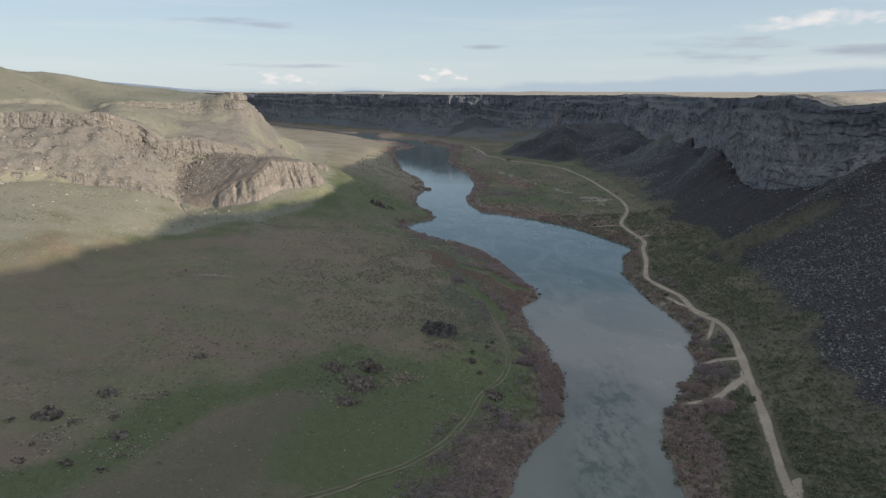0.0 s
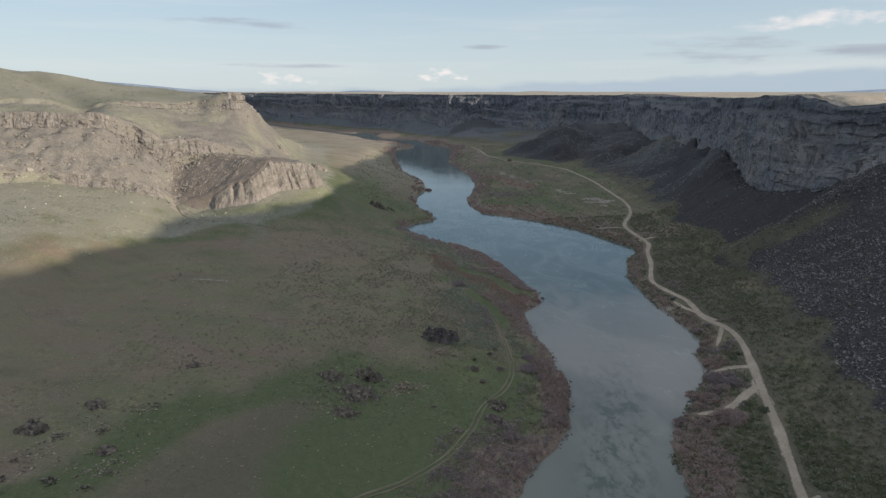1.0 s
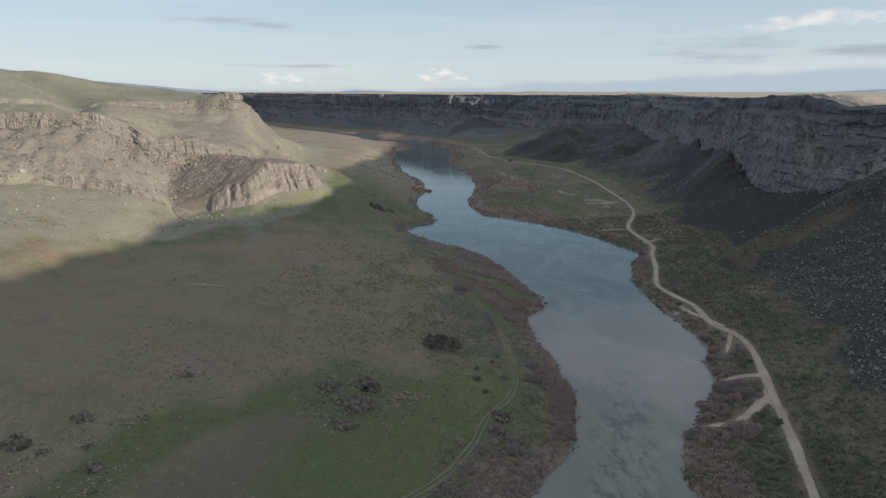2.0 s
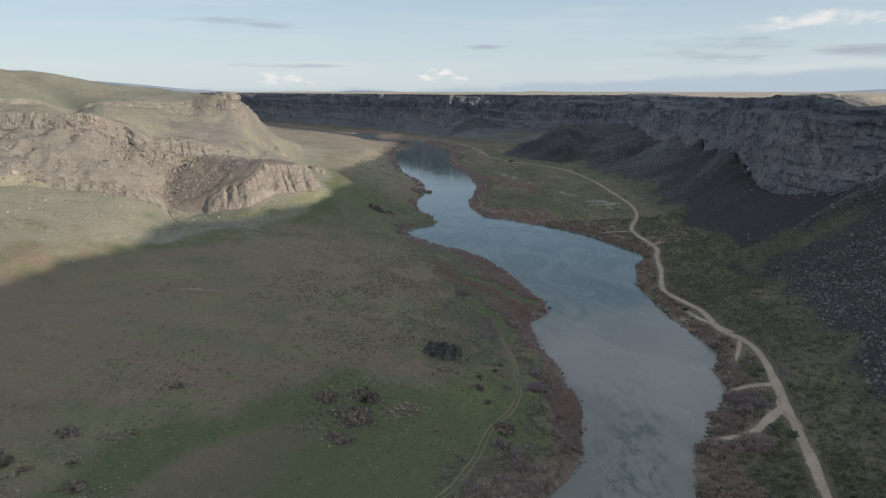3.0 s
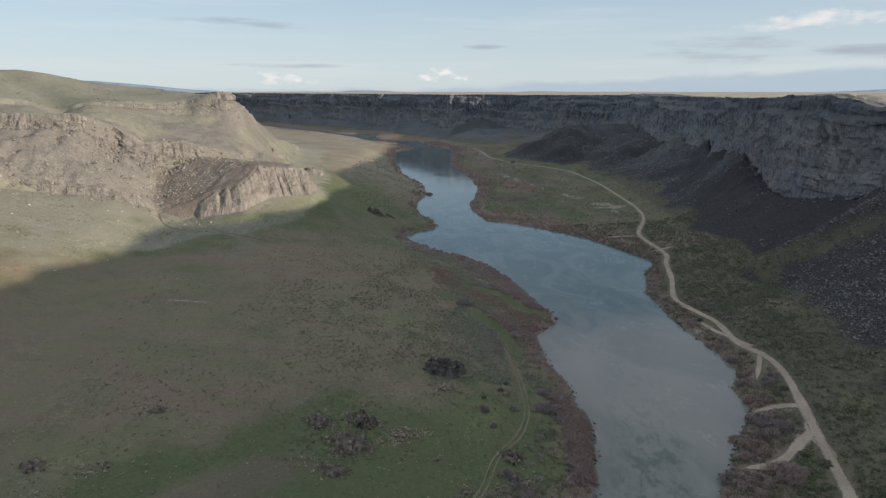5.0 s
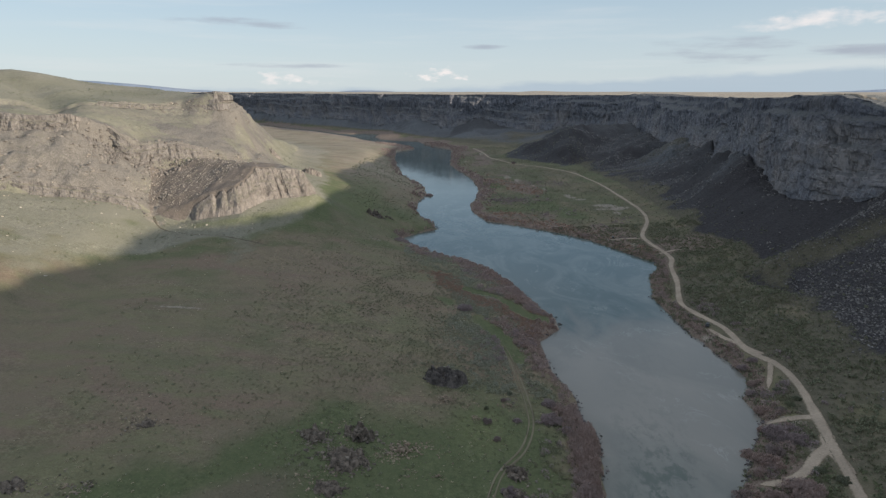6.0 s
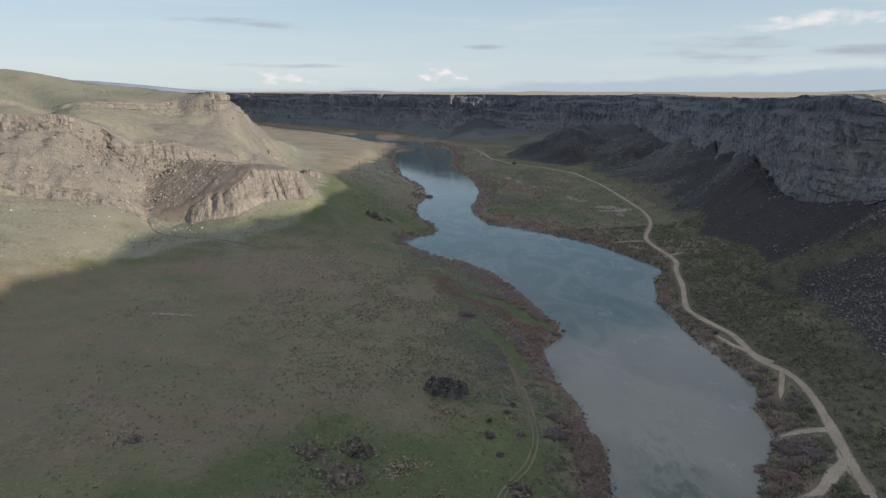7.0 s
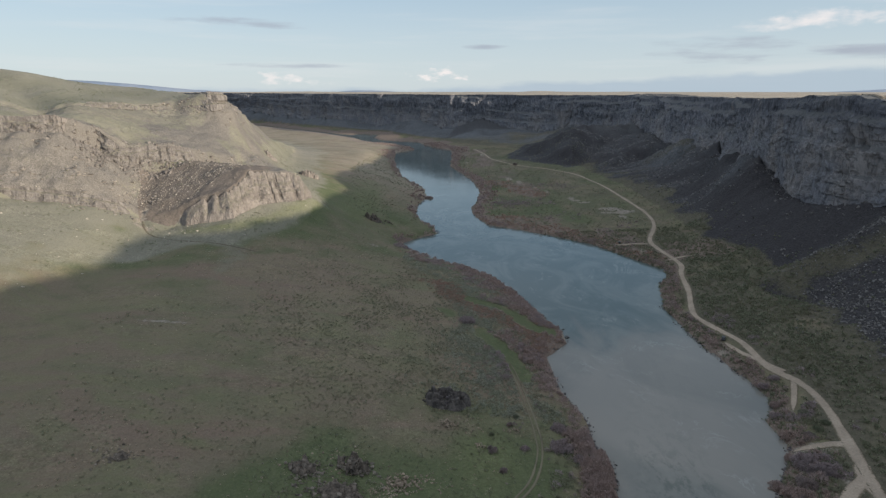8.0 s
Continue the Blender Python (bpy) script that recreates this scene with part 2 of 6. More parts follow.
def basalt_material(name, dark, light, warm, crevice_shade, rubble, flow=0.0, crisp=0.16, upright=0.2):
    m = Nodes(name)
    tall = m.stretch(1.0, 1.0, 1.5 * upright)
    column, fine = m.noise(0.34, 7, 0.72, m.stretch(1.0, 1.0, upright), 0.4), m.noise(1.1, 7, 0.75, m.stretch(1.0, 1.0, 1.5 * upright))
    broad, grain, strata = m.noise(0.02, 6, 0.68), m.noise(0.5, 8, 0.75), m.noise(0.11, 6, 0.7, m.stretch(0.2, 0.2, 1.0), 0.6)
    colour = m.mix(m.ramp(column, 0.5 - crisp, 0.5 + crisp), dark, light)
    colour = m.mix(m.ramp(fine, 0.35, 0.66, 0.0, 0.5), colour, light)
    colour = m.mix(m.ramp(strata, 0.53, 0.66, 0, 0.65), colour, dark)
    colour = m.mix(m.ramp(m.noise(0.06, 5, 0.6, tall, 0.8), 0.54, 0.7, 0, 0.6), colour, dark)
    # a dark upper lava flow over an older, paler one that breaks out in buttresses
    part = m.tree.nodes.new("ShaderNodeSeparateXYZ")
    m.put(part.inputs[0], m.place)
    higher = m.math("MULTIPLY_ADD", m.math("MINIMUM", part.outputs["Y"], 1000.0), 0.06, part.outputs["Z"])
    older = m.ramp(m.math("MULTIPLY_ADD", m.noise(0.014, 6, 0.62), 110.0, higher), 194.0, 166.0, 0.0, flow)
    colour = m.mix(m.math("MULTIPLY", older, m.ramp(fine, 0.3, 0.6, 0.45, 1.0)), colour, m.mix(m.ramp(broad, 0.42, 0.6), light, warm))
    colour = m.mix(m.ramp(m.math("MULTIPLY_ADD", m.noise(0.03, 5, 0.6), 22.0, part.outputs["Z"]), 106.0, 116.0, 0.0, flow * 0.6), colour, dark)
    colour = m.mix(m.ramp(broad, 0.56, 0.68, 0, 0.6), colour, warm)
    colour = m.mix(m.ramp(grain, 0.53, 0.68, 0, 0.6), colour, light)
    colour = m.mix(m.ramp(grain, 0.46, 0.34, 0, 0.55), colour, dark)
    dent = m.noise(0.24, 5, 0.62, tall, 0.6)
    # hollows of the bump go near black: their shade is painted in
    colour = m.mix(m.ramp(dent, 0.36, 0.46, crevice_shade, 0.0), colour, (0.020, 0.020, 0.023))
    # rubble and thin grass lie on the ledges
    normal = m.tree.nodes.new("ShaderNodeSeparateXYZ")
    m.tree.links.new(m.tree.nodes.new("ShaderNodeNewGeometry").outputs["True Normal"], normal.inputs[0])
    ledge = m.ramp(m.math("MULTIPLY_ADD", grain, 0.8, normal.outputs["Z"]), 0.85, 1.15, 0.0, 0.85)
    colour = m.mix(ledge, colour, rubble)
    m.bump(m.math("ADD", m.math("MULTIPLY", dent, 1.5), m.math("ADD", column, m.math("MULTIPLY", fine, 0.5))), 0.9, 2.0)
    return m.done(colour, 0.92)


def boulder_material(name, dark, light, whole=False):
    """Stones that differ one from another, or the patchy rock of a whole crag."""
    m = Nodes(name)
    pick = m.ramp(m.noise(0.55, 6, 0.72), 0.36, 0.64) if whole else m.math("FRACT", m.math("ADD", m.island(), m.random()))
    colour = m.mix(pick, dark, light)
    grain = m.noise(2.0, 5, 0.7)
    colour = m.mix(m.ramp(grain, 0.45, 0.8, 0, 0.6), colour, light)
    m.bump(grain, 0.6, 0.3)
    return m.done(colour, 0.9)


def leaf_material(name, a, b, c):
    m = Nodes(name)
    colour = m.mix(m.island(), a, b)
    colour = m.mix(m.ramp(m.noise(0.07, 4), 0.4, 0.65), colour, c)
    m.done(colour, 0.9, 0.1)
    # thin blades let light through
    thin, both = m.tree.nodes.new("ShaderNodeBsdfTranslucent"), m.tree.nodes.new("ShaderNodeMixShader")
    m.put(thin.inputs["Color"], colour)
    both.inputs[0].default_value = 0.5
    m.tree.links.new(m.bsdf.outputs[0], both.inputs[1])
    m.tree.links.new(thin.outputs[0], both.inputs[2])
    m.tree.links.new(both.outputs[0], m.tree.nodes["Material Output"].inputs["Surface"])
    return m.material


def water_material():
    m = Nodes("river_water")
    part = m.tree.nodes.new("ShaderNodeSeparateXYZ")
    m.put(part.inputs[0], m.place)
    along = part.outputs["Y"]
    swirl = m.noise(0.02, 5, 0.6, m.stretch(1.0, 0.6, 1.0), 1.2)
    # clear teal water upstream of the spit, silt below it, darker chop further down
    silt = m.ramp(m.math("MULTIPLY_ADD", swirl, 130.0, along), 425.0, 375.0)
    silt = m.math("MULTIPLY", silt, m.ramp(m.math("MULTIPLY_ADD", swirl, 160.0, along), 230.0, 330.0, 0.6, 1.0))
    # pale smears in the teal are cloud reflections painted as colour
    colour = m.mix(silt, m.mix(m.ramp(m.noise(0.03, 6, 0.65, m.stretch(1.0, 0.6, 1.0), 1.5), 0.4, 0.64), (0.082, 0.110, 0.106), (0.132, 0.158, 0.150)), m.mix(m.ramp(swirl, 0.4, 0.62), (0.178, 0.178, 0.160), (0.222, 0.214, 0.190)))
    foam = m.noise(0.035, 7, 0.68, m.stretch(1.0, 0.5, 1.0), 1.6)
    line = m.ramp(m.math("ABSOLUTE", m.math("SUBTRACT", foam, 0.5)), 0.0, 0.022, 0.38, 0.0)
    colour = m.mix(m.math("MULTIPLY", line, m.ramp(m.noise(0.028, 5, 0.7), 0.5, 0.64)), colour, (0.34, 0.35, 0.33))
    colour = m.mix(m.ramp(m.math("MULTIPLY_ADD", swirl, 60.0, along), 270.0, 180.0, 0.0, 0.75), colour, (0.128, 0.142, 0.122))
    chop = m.noise(0.2, 7, 0.74, m.stretch(1.0, 0.55, 1.0), 0.25)
    # the main current runs slantwise down the middle
    aside = m.math("SUBTRACT", m.math("SUBTRACT", part.outputs["X"], 9.0), m.math("MULTIPLY", along, 0.27))
    aside = m.math("ABSOLUTE", m.math("MULTIPLY_ADD", m.math("SUBTRACT", swirl, 0.5), 30.0, aside))
    where = m.math("MULTIPLY", m.ramp(aside, 20.0, 5.0), m.ramp(along, 265.0, 195.0, 0.12, 1.0))
    colour = m.mix(m.math("MULTIPLY", m.ramp(chop, 0.52, 0.66, 0.0, 0.3), where), colour, (0.225, 0.236, 0.212))
    colour = m.mix(m.math("MULTIPLY", m.ramp(chop, 0.53, 0.40, 0.0, 0.85), where), colour, (0.070, 0.092, 0.080))
    ripple, swell = m.noise(1.3, 3, 0.6), m.noise(0.22, 3, 0.5)
    calm = m.ramp(m.noise(0.025, 4, 0.6, None, 2.0), 0.42, 0.62, 0.25, 1.0)
    m.bump(m.math("MULTIPLY", m.math("ADD", m.math("MULTIPLY", ripple, 0.5), swell), calm), 0.12, 0.35)
    m.bsdf.inputs["IOR"].default_value = 1.333
    return m.done(colour, 0.07, 0.5)


def road_material(name, tint):
    m = Nodes(name)
    grit, patch = m.noise(1.6, 6, 0.7), m.noise(0.12, 5)
    colour = m.mix(m.ramp(patch, 0.35, 0.65), tuple(0.78 * c for c in tint), tint)
    colour = m.mix(m.ramp(grit, 0.35, 0.7, 0.4, 0.0), colour, (0.13, 0.11, 0.085))
    verge = m.ramp(m.math("ADD", m.attribute("across"), m.math("MULTIPLY_ADD", m.noise(0.7, 5, 0.7), 2.2, -1.1)), 0.5, 1.0)
    colour = m.mix(verge, colour, (0.150, 0.128, 0.088))
    m.bump(grit, 0.5, 0.2)
    return m.done(colour, 0.95)


GROUND = ground_material()
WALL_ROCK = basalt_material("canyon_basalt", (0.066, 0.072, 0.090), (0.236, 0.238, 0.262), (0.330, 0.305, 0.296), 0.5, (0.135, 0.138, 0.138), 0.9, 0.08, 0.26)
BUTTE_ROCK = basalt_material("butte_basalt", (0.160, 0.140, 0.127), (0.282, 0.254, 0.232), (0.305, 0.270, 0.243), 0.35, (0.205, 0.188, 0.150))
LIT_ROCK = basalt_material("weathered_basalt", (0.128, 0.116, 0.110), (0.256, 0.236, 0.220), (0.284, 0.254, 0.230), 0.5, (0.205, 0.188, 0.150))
BLACK_ROCK = boulder_material("black_boulder", (0.045, 0.043, 0.042), (0.265, 0.251, 0.240))
TAN_ROCK = boulder_material("tan_boulder", (0.19, 0.165, 0.135), (0.46, 0.42, 0.36))
LAVA_ROCK = boulder_material("lava_boulder", (0.036, 0.032, 0.034), (0.175, 0.158, 0.155))
LAVA_BODY = boulder_material("lava_body", (0.040, 0.036, 0.034), (0.150, 0.132, 0.120), True)
GREY_BODY = boulder_material("grey_crag", (0.060, 0.050, 0.042), (0.195, 0.162, 0.132), True)
RUBBLE_ROCK = boulder_material("rubble_stone", (0.19, 0.150, 0.112), (0.36, 0.292, 0.222))
DULL_ROCK = boulder_material("dull_boulder", (0.134, 0.120, 0.107), (0.268, 0.242, 0.214))
CRAG_ROCK = boulder_material("crag_rock", (0.105, 0.094, 0.088), (0.215, 0.194, 0.178))
GREY_ROCK = boulder_material("grey_boulder", (0.070, 0.061, 0.052), (0.245, 0.210, 0.172))
SAGE = leaf_material("sagebrush", (0.128, 0.142, 0.095), (0.315, 0.322, 0.240), (0.198, 0.215, 0.138))
PALE_SAGE = leaf_material("pale_sagebrush", (0.22, 0.23, 0.178), (0.50, 0.50, 0.41), (0.34, 0.35, 0.265))
BANK_SAGE = leaf_material("bank_sagebrush", (0.122, 0.136, 0.086), (0.405, 0.405, 0.295), (0.258, 0.246, 0.175))
WILLOW = leaf_material("bare_willow", (0.285, 0.212, 0.186), (0.53, 0.42, 0.372), (0.42, 0.338, 0.312))
REED = leaf_material("reed", (0.29, 0.195, 0.15), (0.51, 0.365, 0.29), (0.40, 0.295, 0.235))
MAUVE = leaf_material("mauve_twig", (0.262, 0.212, 0.206), (0.475, 0.395, 0.386), (0.36, 0.303, 0.298))
DRY_GRASS = leaf_material("dry_grass", (0.36, 0.30, 0.22), (0.60, 0.53, 0.41), (0.48, 0.42, 0.32))
OLIVE_SAGE = leaf_material("olive_sagebrush", (0.108, 0.122, 0.076), (0.35, 0.355, 0.25), (0.225, 0.222, 0.15))
GREEN_SCRUB = leaf_material("green_scrub", (0.115, 0.138, 0.078), (0.29, 0.315, 0.195), (0.19, 0.215, 0.128))
WATER = water_material()
GRAVEL = road_material("gravel", (0.44, 0.36, 0.28))
DITCH = road_material("ditch_soil", (0.115, 0.100, 0.076))
RUT = road_material("worn_soil", (0.215, 0.195, 0.130))
GREY_TWIG = leaf_material("grey_twig", (0.225, 0.180, 0.165), (0.43, 0.350, 0.325), (0.31, 0.26, 0.245))


def plain_material(name, colour, rough, metal=0.0):
    m = Nodes(name)
    m.bsdf.inputs["Metallic"].default_value = metal
    return m.done(m.mix(m.ramp(m.noise(3.0, 4), 0.4, 0.8, 0, 0.3), colour, tuple(0.6 * c for c in colour)), rough, 0.5)



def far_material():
    m = Nodes("hazy_hills")
    # the blue of distance haze is put into the base colour
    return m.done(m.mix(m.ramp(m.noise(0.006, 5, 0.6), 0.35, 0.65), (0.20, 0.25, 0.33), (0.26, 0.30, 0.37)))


HAZY_HILLS = far_material()
DARK_PAINT = plain_material("dark_car_paint", (0.03, 0.032, 0.036), 0.3)
CAR_GLASS = plain_material("car_glass", (0.02, 0.022, 0.025), 0.08)
RIM_METAL = plain_material("wheel_rim", (0.5, 0.5, 0.5), 0.35, 1.0)
TYRE = plain_material("tyre_rubber", (0.025, 0.025, 0.025), 0.85)


# ---- shape of the land ----
def lattice(ix, iy, iz, seed):
    h = (ix * 374761393 + iy * 668265263 + iz * 2147483647 + seed * 974634777) & 0xFFFFFFFF
    h = ((h ^ (h >> 13)) * 1274126177) & 0xFFFFFFFF
    return ((h ^ (h >> 16)) & 0xFFFF) / 32767.5 - 1.0


def value_noise(x, y, z=None, seed=0):
    """Smooth noise from -1 to 1."""
    ix, iy = np.floor(x).astype(np.int64), np.floor(y).astype(np.int64)
    fx, fy = x - ix, y - iy
    fx, fy = fx * fx * (3 - 2 * fx), fy * fy * (3 - 2 * fy)

    def sheet(k):
        a, b = lattice(ix, iy, k, seed), lattice(ix + 1, iy, k, seed)
        c, d = lattice(ix, iy + 1, k, seed), lattice(ix + 1, iy + 1, k, seed)
        return (a * (1 - fx) + b * fx) * (1 - fy) + (c * (1 - fx) + d * fx) * fy

    if z is None:
        return sheet(np.zeros_like(ix))
    iz = np.floor(z).astype(np.int64)
    fz = z - iz
    fz = fz * fz * (3 - 2 * fz)
    return sheet(iz) * (1 - fz) + sheet(iz + 1) * fz


def fbm(x, y, z=None, octaves=4, seed=0):
    total, size = 0.0, 0.5
    for i in range(octaves):
        k = 2.03**i
        total = total + size * value_noise(x * k, y * k, None if z is None else z * k, seed + i)
        size *= 0.5
    return total


def smooth(v, lo, hi):
    u = np.clip((v - lo) / (hi - lo), 0, 1)
    return u * u * (3 - 2 * u)


# Contours of the land: (x, y, z), from behind the camera to the far distance.
LEFT_BANK = [(-60, -1500), (-10, -200), (10, 60), (21, 154), (27, 172), (39, 186), (46, 199), (51, 221), (53, 236), (50, 247), (51, 263), (46, 282),
             (45, 316), (57, 331), (59, 346), (53, 363), (40, 413), (29, 439), (7, 465), (-11, 481), (-32, 510), (-36, 528), (-24, 545), (-8, 560),
             (-11, 585), (-23, 608), (-30, 647), (-30, 695), (-22, 737), (-26, 799), (-40, 837), (-60, 898), (-76, 1006), (-92, 1142), (-96, 1255),
             (-82, 1270), (-62, 1312), (-72, 1352), (-111, 1423), (-163, 1483), (-203, 1545), (-232, 1620), (-297, 1722), (-414, 1895), (-540, 2042), (-636, 2176), (-1000, 2370), (-5500, 2850)]
RIGHT_BANK = [(10, -1500), (50, -200), (62, 60), (73, 153), (76, 171), (78, 188), (84, 199), (92, 209), (99, 221), (108, 233),
              (115, 242), (116, 250), (117, 263), (124, 269), (127, 280), (126, 295), (122, 331), (121, 378), (134, 423), (146, 441), (149, 456),
              (139, 475), (127, 501), (117, 523), (95, 547), (65, 574), (38, 593), (27, 634), (26, 676), (35, 716), (41, 784), (37, 866), (24, 945), (8, 1030),
              (12, 1142), (14, 1257), (10, 1304), (-20, 1354), (-50, 1437), (-66, 1505), (-119, 1523), (-163, 1566), (-186, 1640), (-184, 1735), (-236, 1775), (-268, 1745), (-300, 1772), (-420, 1935), (-548, 2080), (-645, 2210), (-1010, 2400), (-5500, 2900)]
L1 = [(-190, -1500, 20), (-140, -200, 20), (-118, 100, 20), (-112, 186, 20), (-72, 250, 19), (-42, 310, 18), (-62, 420, 19), (-72, 480, 20), (-76, 540, 22),
      (-86, 640, 25), (-98, 760, 25), (-115, 900, 23), (-138, 1100, 19), (-200, 1300, 9), (-350, 1560, 5), (-950, 2080, 5), (-5500, 2700, 5)]
L2 = [(-480, -1500, 45), (-440, -200, 45), (-410, 150, 50), (-368, 300, 56), (-330, 375, 60), (-284, 415, 58), (-255, 432, 52), (-228, 441, 47), (-205, 449, 38),
      (-183, 445, 32), (-163, 446, 35), (-141, 446, 38), (-131, 469, 43), (-104, 482, 44), (-101, 500, 43), (-122, 546, 44), (-140, 600, 43), (-165, 700, 41), (-190, 820, 37),
      (-230, 1000, 28), (-330, 1250, 14), (-540, 1560, 8), (-1200, 2000, 8), (-5500, 2600, 8)]
L2T = [(-490, -1500, 52), (-450, -200, 52), (-420, 155, 57), (-374, 306, 62), (-335, 382, 67), (-287, 423, 65), (-258, 440, 60), (-233, 449, 54), (-211, 458, 47),
       (-188, 452, 38), (-165, 454, 42), (-147, 458, 53), (-139, 478, 64), (-109, 492, 61), (-110, 508, 57), (-132, 550, 48), (-150, 604, 46), (-176, 704, 44), (-202, 824, 40),
       (-242, 1005, 30), (-340, 1256, 15), (-546, 1566, 9), (-1206, 2006, 9), (-5500, 2590, 9)]
L3 = [(-540, -1500, 85), (-500, -200, 85), (-465, 200, 88), (-405, 380, 92), (-335, 456, 93), (-298, 466, 93), (-266, 472, 91), (-245, 482, 78), (-232, 487, 66),
      (-206, 507, 69), (-185, 519, 65), (-165, 530, 63), (-164, 560, 65), (-172, 600, 62), (-186, 690, 66), (-214, 800, 58), (-262, 1000, 44), (-420, 1260, 20),
      (-1300, 1900, 12), (-5500, 2400, 12)]
L3T = [(-550, -1500, 94), (-510, -200, 94), (-474, 206, 98), (-412, 390, 102), (-339, 465, 104), (-300, 475, 104), (-267, 481, 103), (-247, 491, 93), (-234, 497, 80),
       (-208, 514, 80), (-188, 527, 74), (-170, 537, 70), (-171, 563, 69), (-179, 604, 66), (-193, 694, 70), (-222, 804, 62), (-270, 1004, 47), (-428, 1266, 21),
       (-1306, 1906, 13), (-5500, 2390, 13)]
L4 = [(-600, -1500, 105), (-560, -200, 105), (-530, 250, 108), (-455, 430, 110), (-335, 521, 109), (-283, 528, 108), (-261, 583, 103.5), (-235, 597, 103), (-214, 597, 103), (-204, 596, 103),
      (-196, 612, 104), (-213, 700, 95), (-240, 810, 82), (-322, 1000, 52), (-600, 1300, 30), (-1500, 1800, 30), (-5500, 2200, 30)]
L4T = [(-606, -1500, 109), (-566, -200, 109), (-536, 255, 112), (-460, 438, 114), (-338, 529, 113), (-287, 536, 112), (-267, 592, 108.5), (-240, 605, 109.5), (-219, 602, 111), (-209, 602, 113),
       (-203, 616, 112.5), (-219, 704, 100), (-247, 814, 86), (-329, 1006, 54), (-606, 1306, 32), (-1506, 1806, 32), (-5500, 2190, 32)]
L5 = [(-1100, -1500, 190), (-1000, -200, 195), (-760, 300, 205), (-620, 520, 190), (-560, 570, 174), (-500, 600, 158.5), (-440, 630, 145), (-380, 660, 133), (-330, 676, 125), (-290, 662, 121), (-262, 645, 119), (-236, 624, 118.3), (-214, 609, 118),
      (-207, 618, 117), (-226, 706, 103), (-256, 820, 89), (-340, 1020, 66), (-620, 1320, 36), (-1520, 1815, 36), (-5500, 2100, 36)]
R1 = [(60, -1500, 9), (100, -200, 9), (114, 100, 9), (128, 160, 9), (146, 200, 9), (160, 240, 9), (176, 300, 10), (190, 350, 10), (196, 400, 9), (205, 425, 7),
      (208, 470, 7), (205, 530, 8), (222, 642, 8), (226, 722, 8), (224, 905, 9), (205, 1012, 9), (172, 1229, 8), (141, 1290, 7), (95, 1335, 7), (35, 1400, 7),
      (-10, 1500, 6), (-70, 1590, 6), (-130, 1680, 6), (-165, 1770, 6), (-300, 1920, 6), (-665, 2300, 6), (-1500, 2740, 6), (-5500, 3000, 6)]
R2 = [(215, -1500, 66), (235, -200, 70), (245, -60, 70), (252, 40, 70), (256, 100, 72), (260, 140, 74), (262, 162, 75), (263, 169, 75), (267, 205, 76), (272, 230, 78), (282, 280, 80), (288, 335, 80), (274, 378, 73), (260, 415, 54), (253, 460, 45), (257, 497, 40),
      (272, 560, 47), (280, 599, 44), (305, 700, 42), (318, 750, 36), (327, 800, 34), (339, 860, 26), (350, 920, 22), (345, 980, 24), (337, 1040, 50), (350, 1110, 45), (352, 1180, 50), (354, 1260, 40), (364, 1338, 41), (290, 1433, 40),
      (214, 1485, 27), (142, 1533, 34), (87, 1573, 46), (22, 1612, 20), (-12, 1638, 22), (-60, 1730, 34), (-121, 1823, 36), (-200, 1900, 18), (-265, 1962, 20), (-311, 2000, 30), (-500, 2180, 20), (-712, 2387, 36), (-1560, 2830, 30), (-5500, 3150, 30)]
# below y = 390 the rim is unseen; heights invented to shape its cast shadow
R3 = [(240, -1500, 130), (258, -200, 150), (268, -60, 148), (274, 40, 138.5), (278, 100, 131), (282, 140, 134.5), (284, 162, 132.5), (285, 169, 129), (288, 205, 126), (292, 230, 123.5), (301, 280, 123.5), (306, 345, 120), (291, 390, 113), (278, 425, 110), (266, 458, 117), (269, 495, 116.5),
      (284, 562, 113), (296, 602, 112.5), (328, 703, 111), (338, 752, 112), (346, 803, 111), (360, 862, 111), (372, 930, 110.5), (372, 985, 110), (372, 1060, 110), (380, 1115, 110), (384, 1200, 110.5), (388, 1262, 114), (384, 1348, 110), (300, 1450, 110),
      (224, 1505, 110), (150, 1555, 110), (94, 1594, 110.5), (28, 1634, 109.5), (-5, 1660, 109.5), (-50, 1755, 110), (-112, 1850, 110), (-192, 1926, 110), (-256, 1988, 110), (-302, 2025, 110), (-492, 2206, 110), (-705, 2410, 111), (-1545, 2880, 111), (-5500, 3210, 112)]
GULLY = [(-212, 462, 0), (-203, 448, 0), (-190, 430, 0), (-160, 416, 0), (-132, 408, 0), (-112, 402, 0)]
CREST = [(196, 396, 0), (215, 391, 0), (240, 380, 0), (272, 366, 0)]
SPURS = [[(356, 1190, 60), (283, 1130, 60), (226, 1100, 69), (216, 1075, 62), (196, 980, 14)], [(352, 1052, 58), (318, 1000, 51), (262, 948, 29), (214, 898, 8)], [(92, 1580, 52), (50, 1540, 26), (5, 1500, 8)], [(332, 770, 52), (268, 668, 22), (226, 610, 8)]]
BOULDER_FOOT = [(150, 90), (150, 180), (153, 193), (160, 217), (171, 258), (174, 280), (180, 316), (183, 342), (192, 372), (202, 400), (214, 430)]  # where the boulder slope ends in brush
COOMBE = [(-288, 487, 0), (-318, 535, 0), (-372, 590, 0), (-450, 640, 0)]
HOLLOW = [(212, 430, 0), (250, 415, 0)]
HUMP = [(185, 426, 0), (197, 416, 0), (206, 402, 0), (213, 390, 0)]
TRENCH = [(187, 410, 0), (188, 382, 0), (194, 362, 0)]
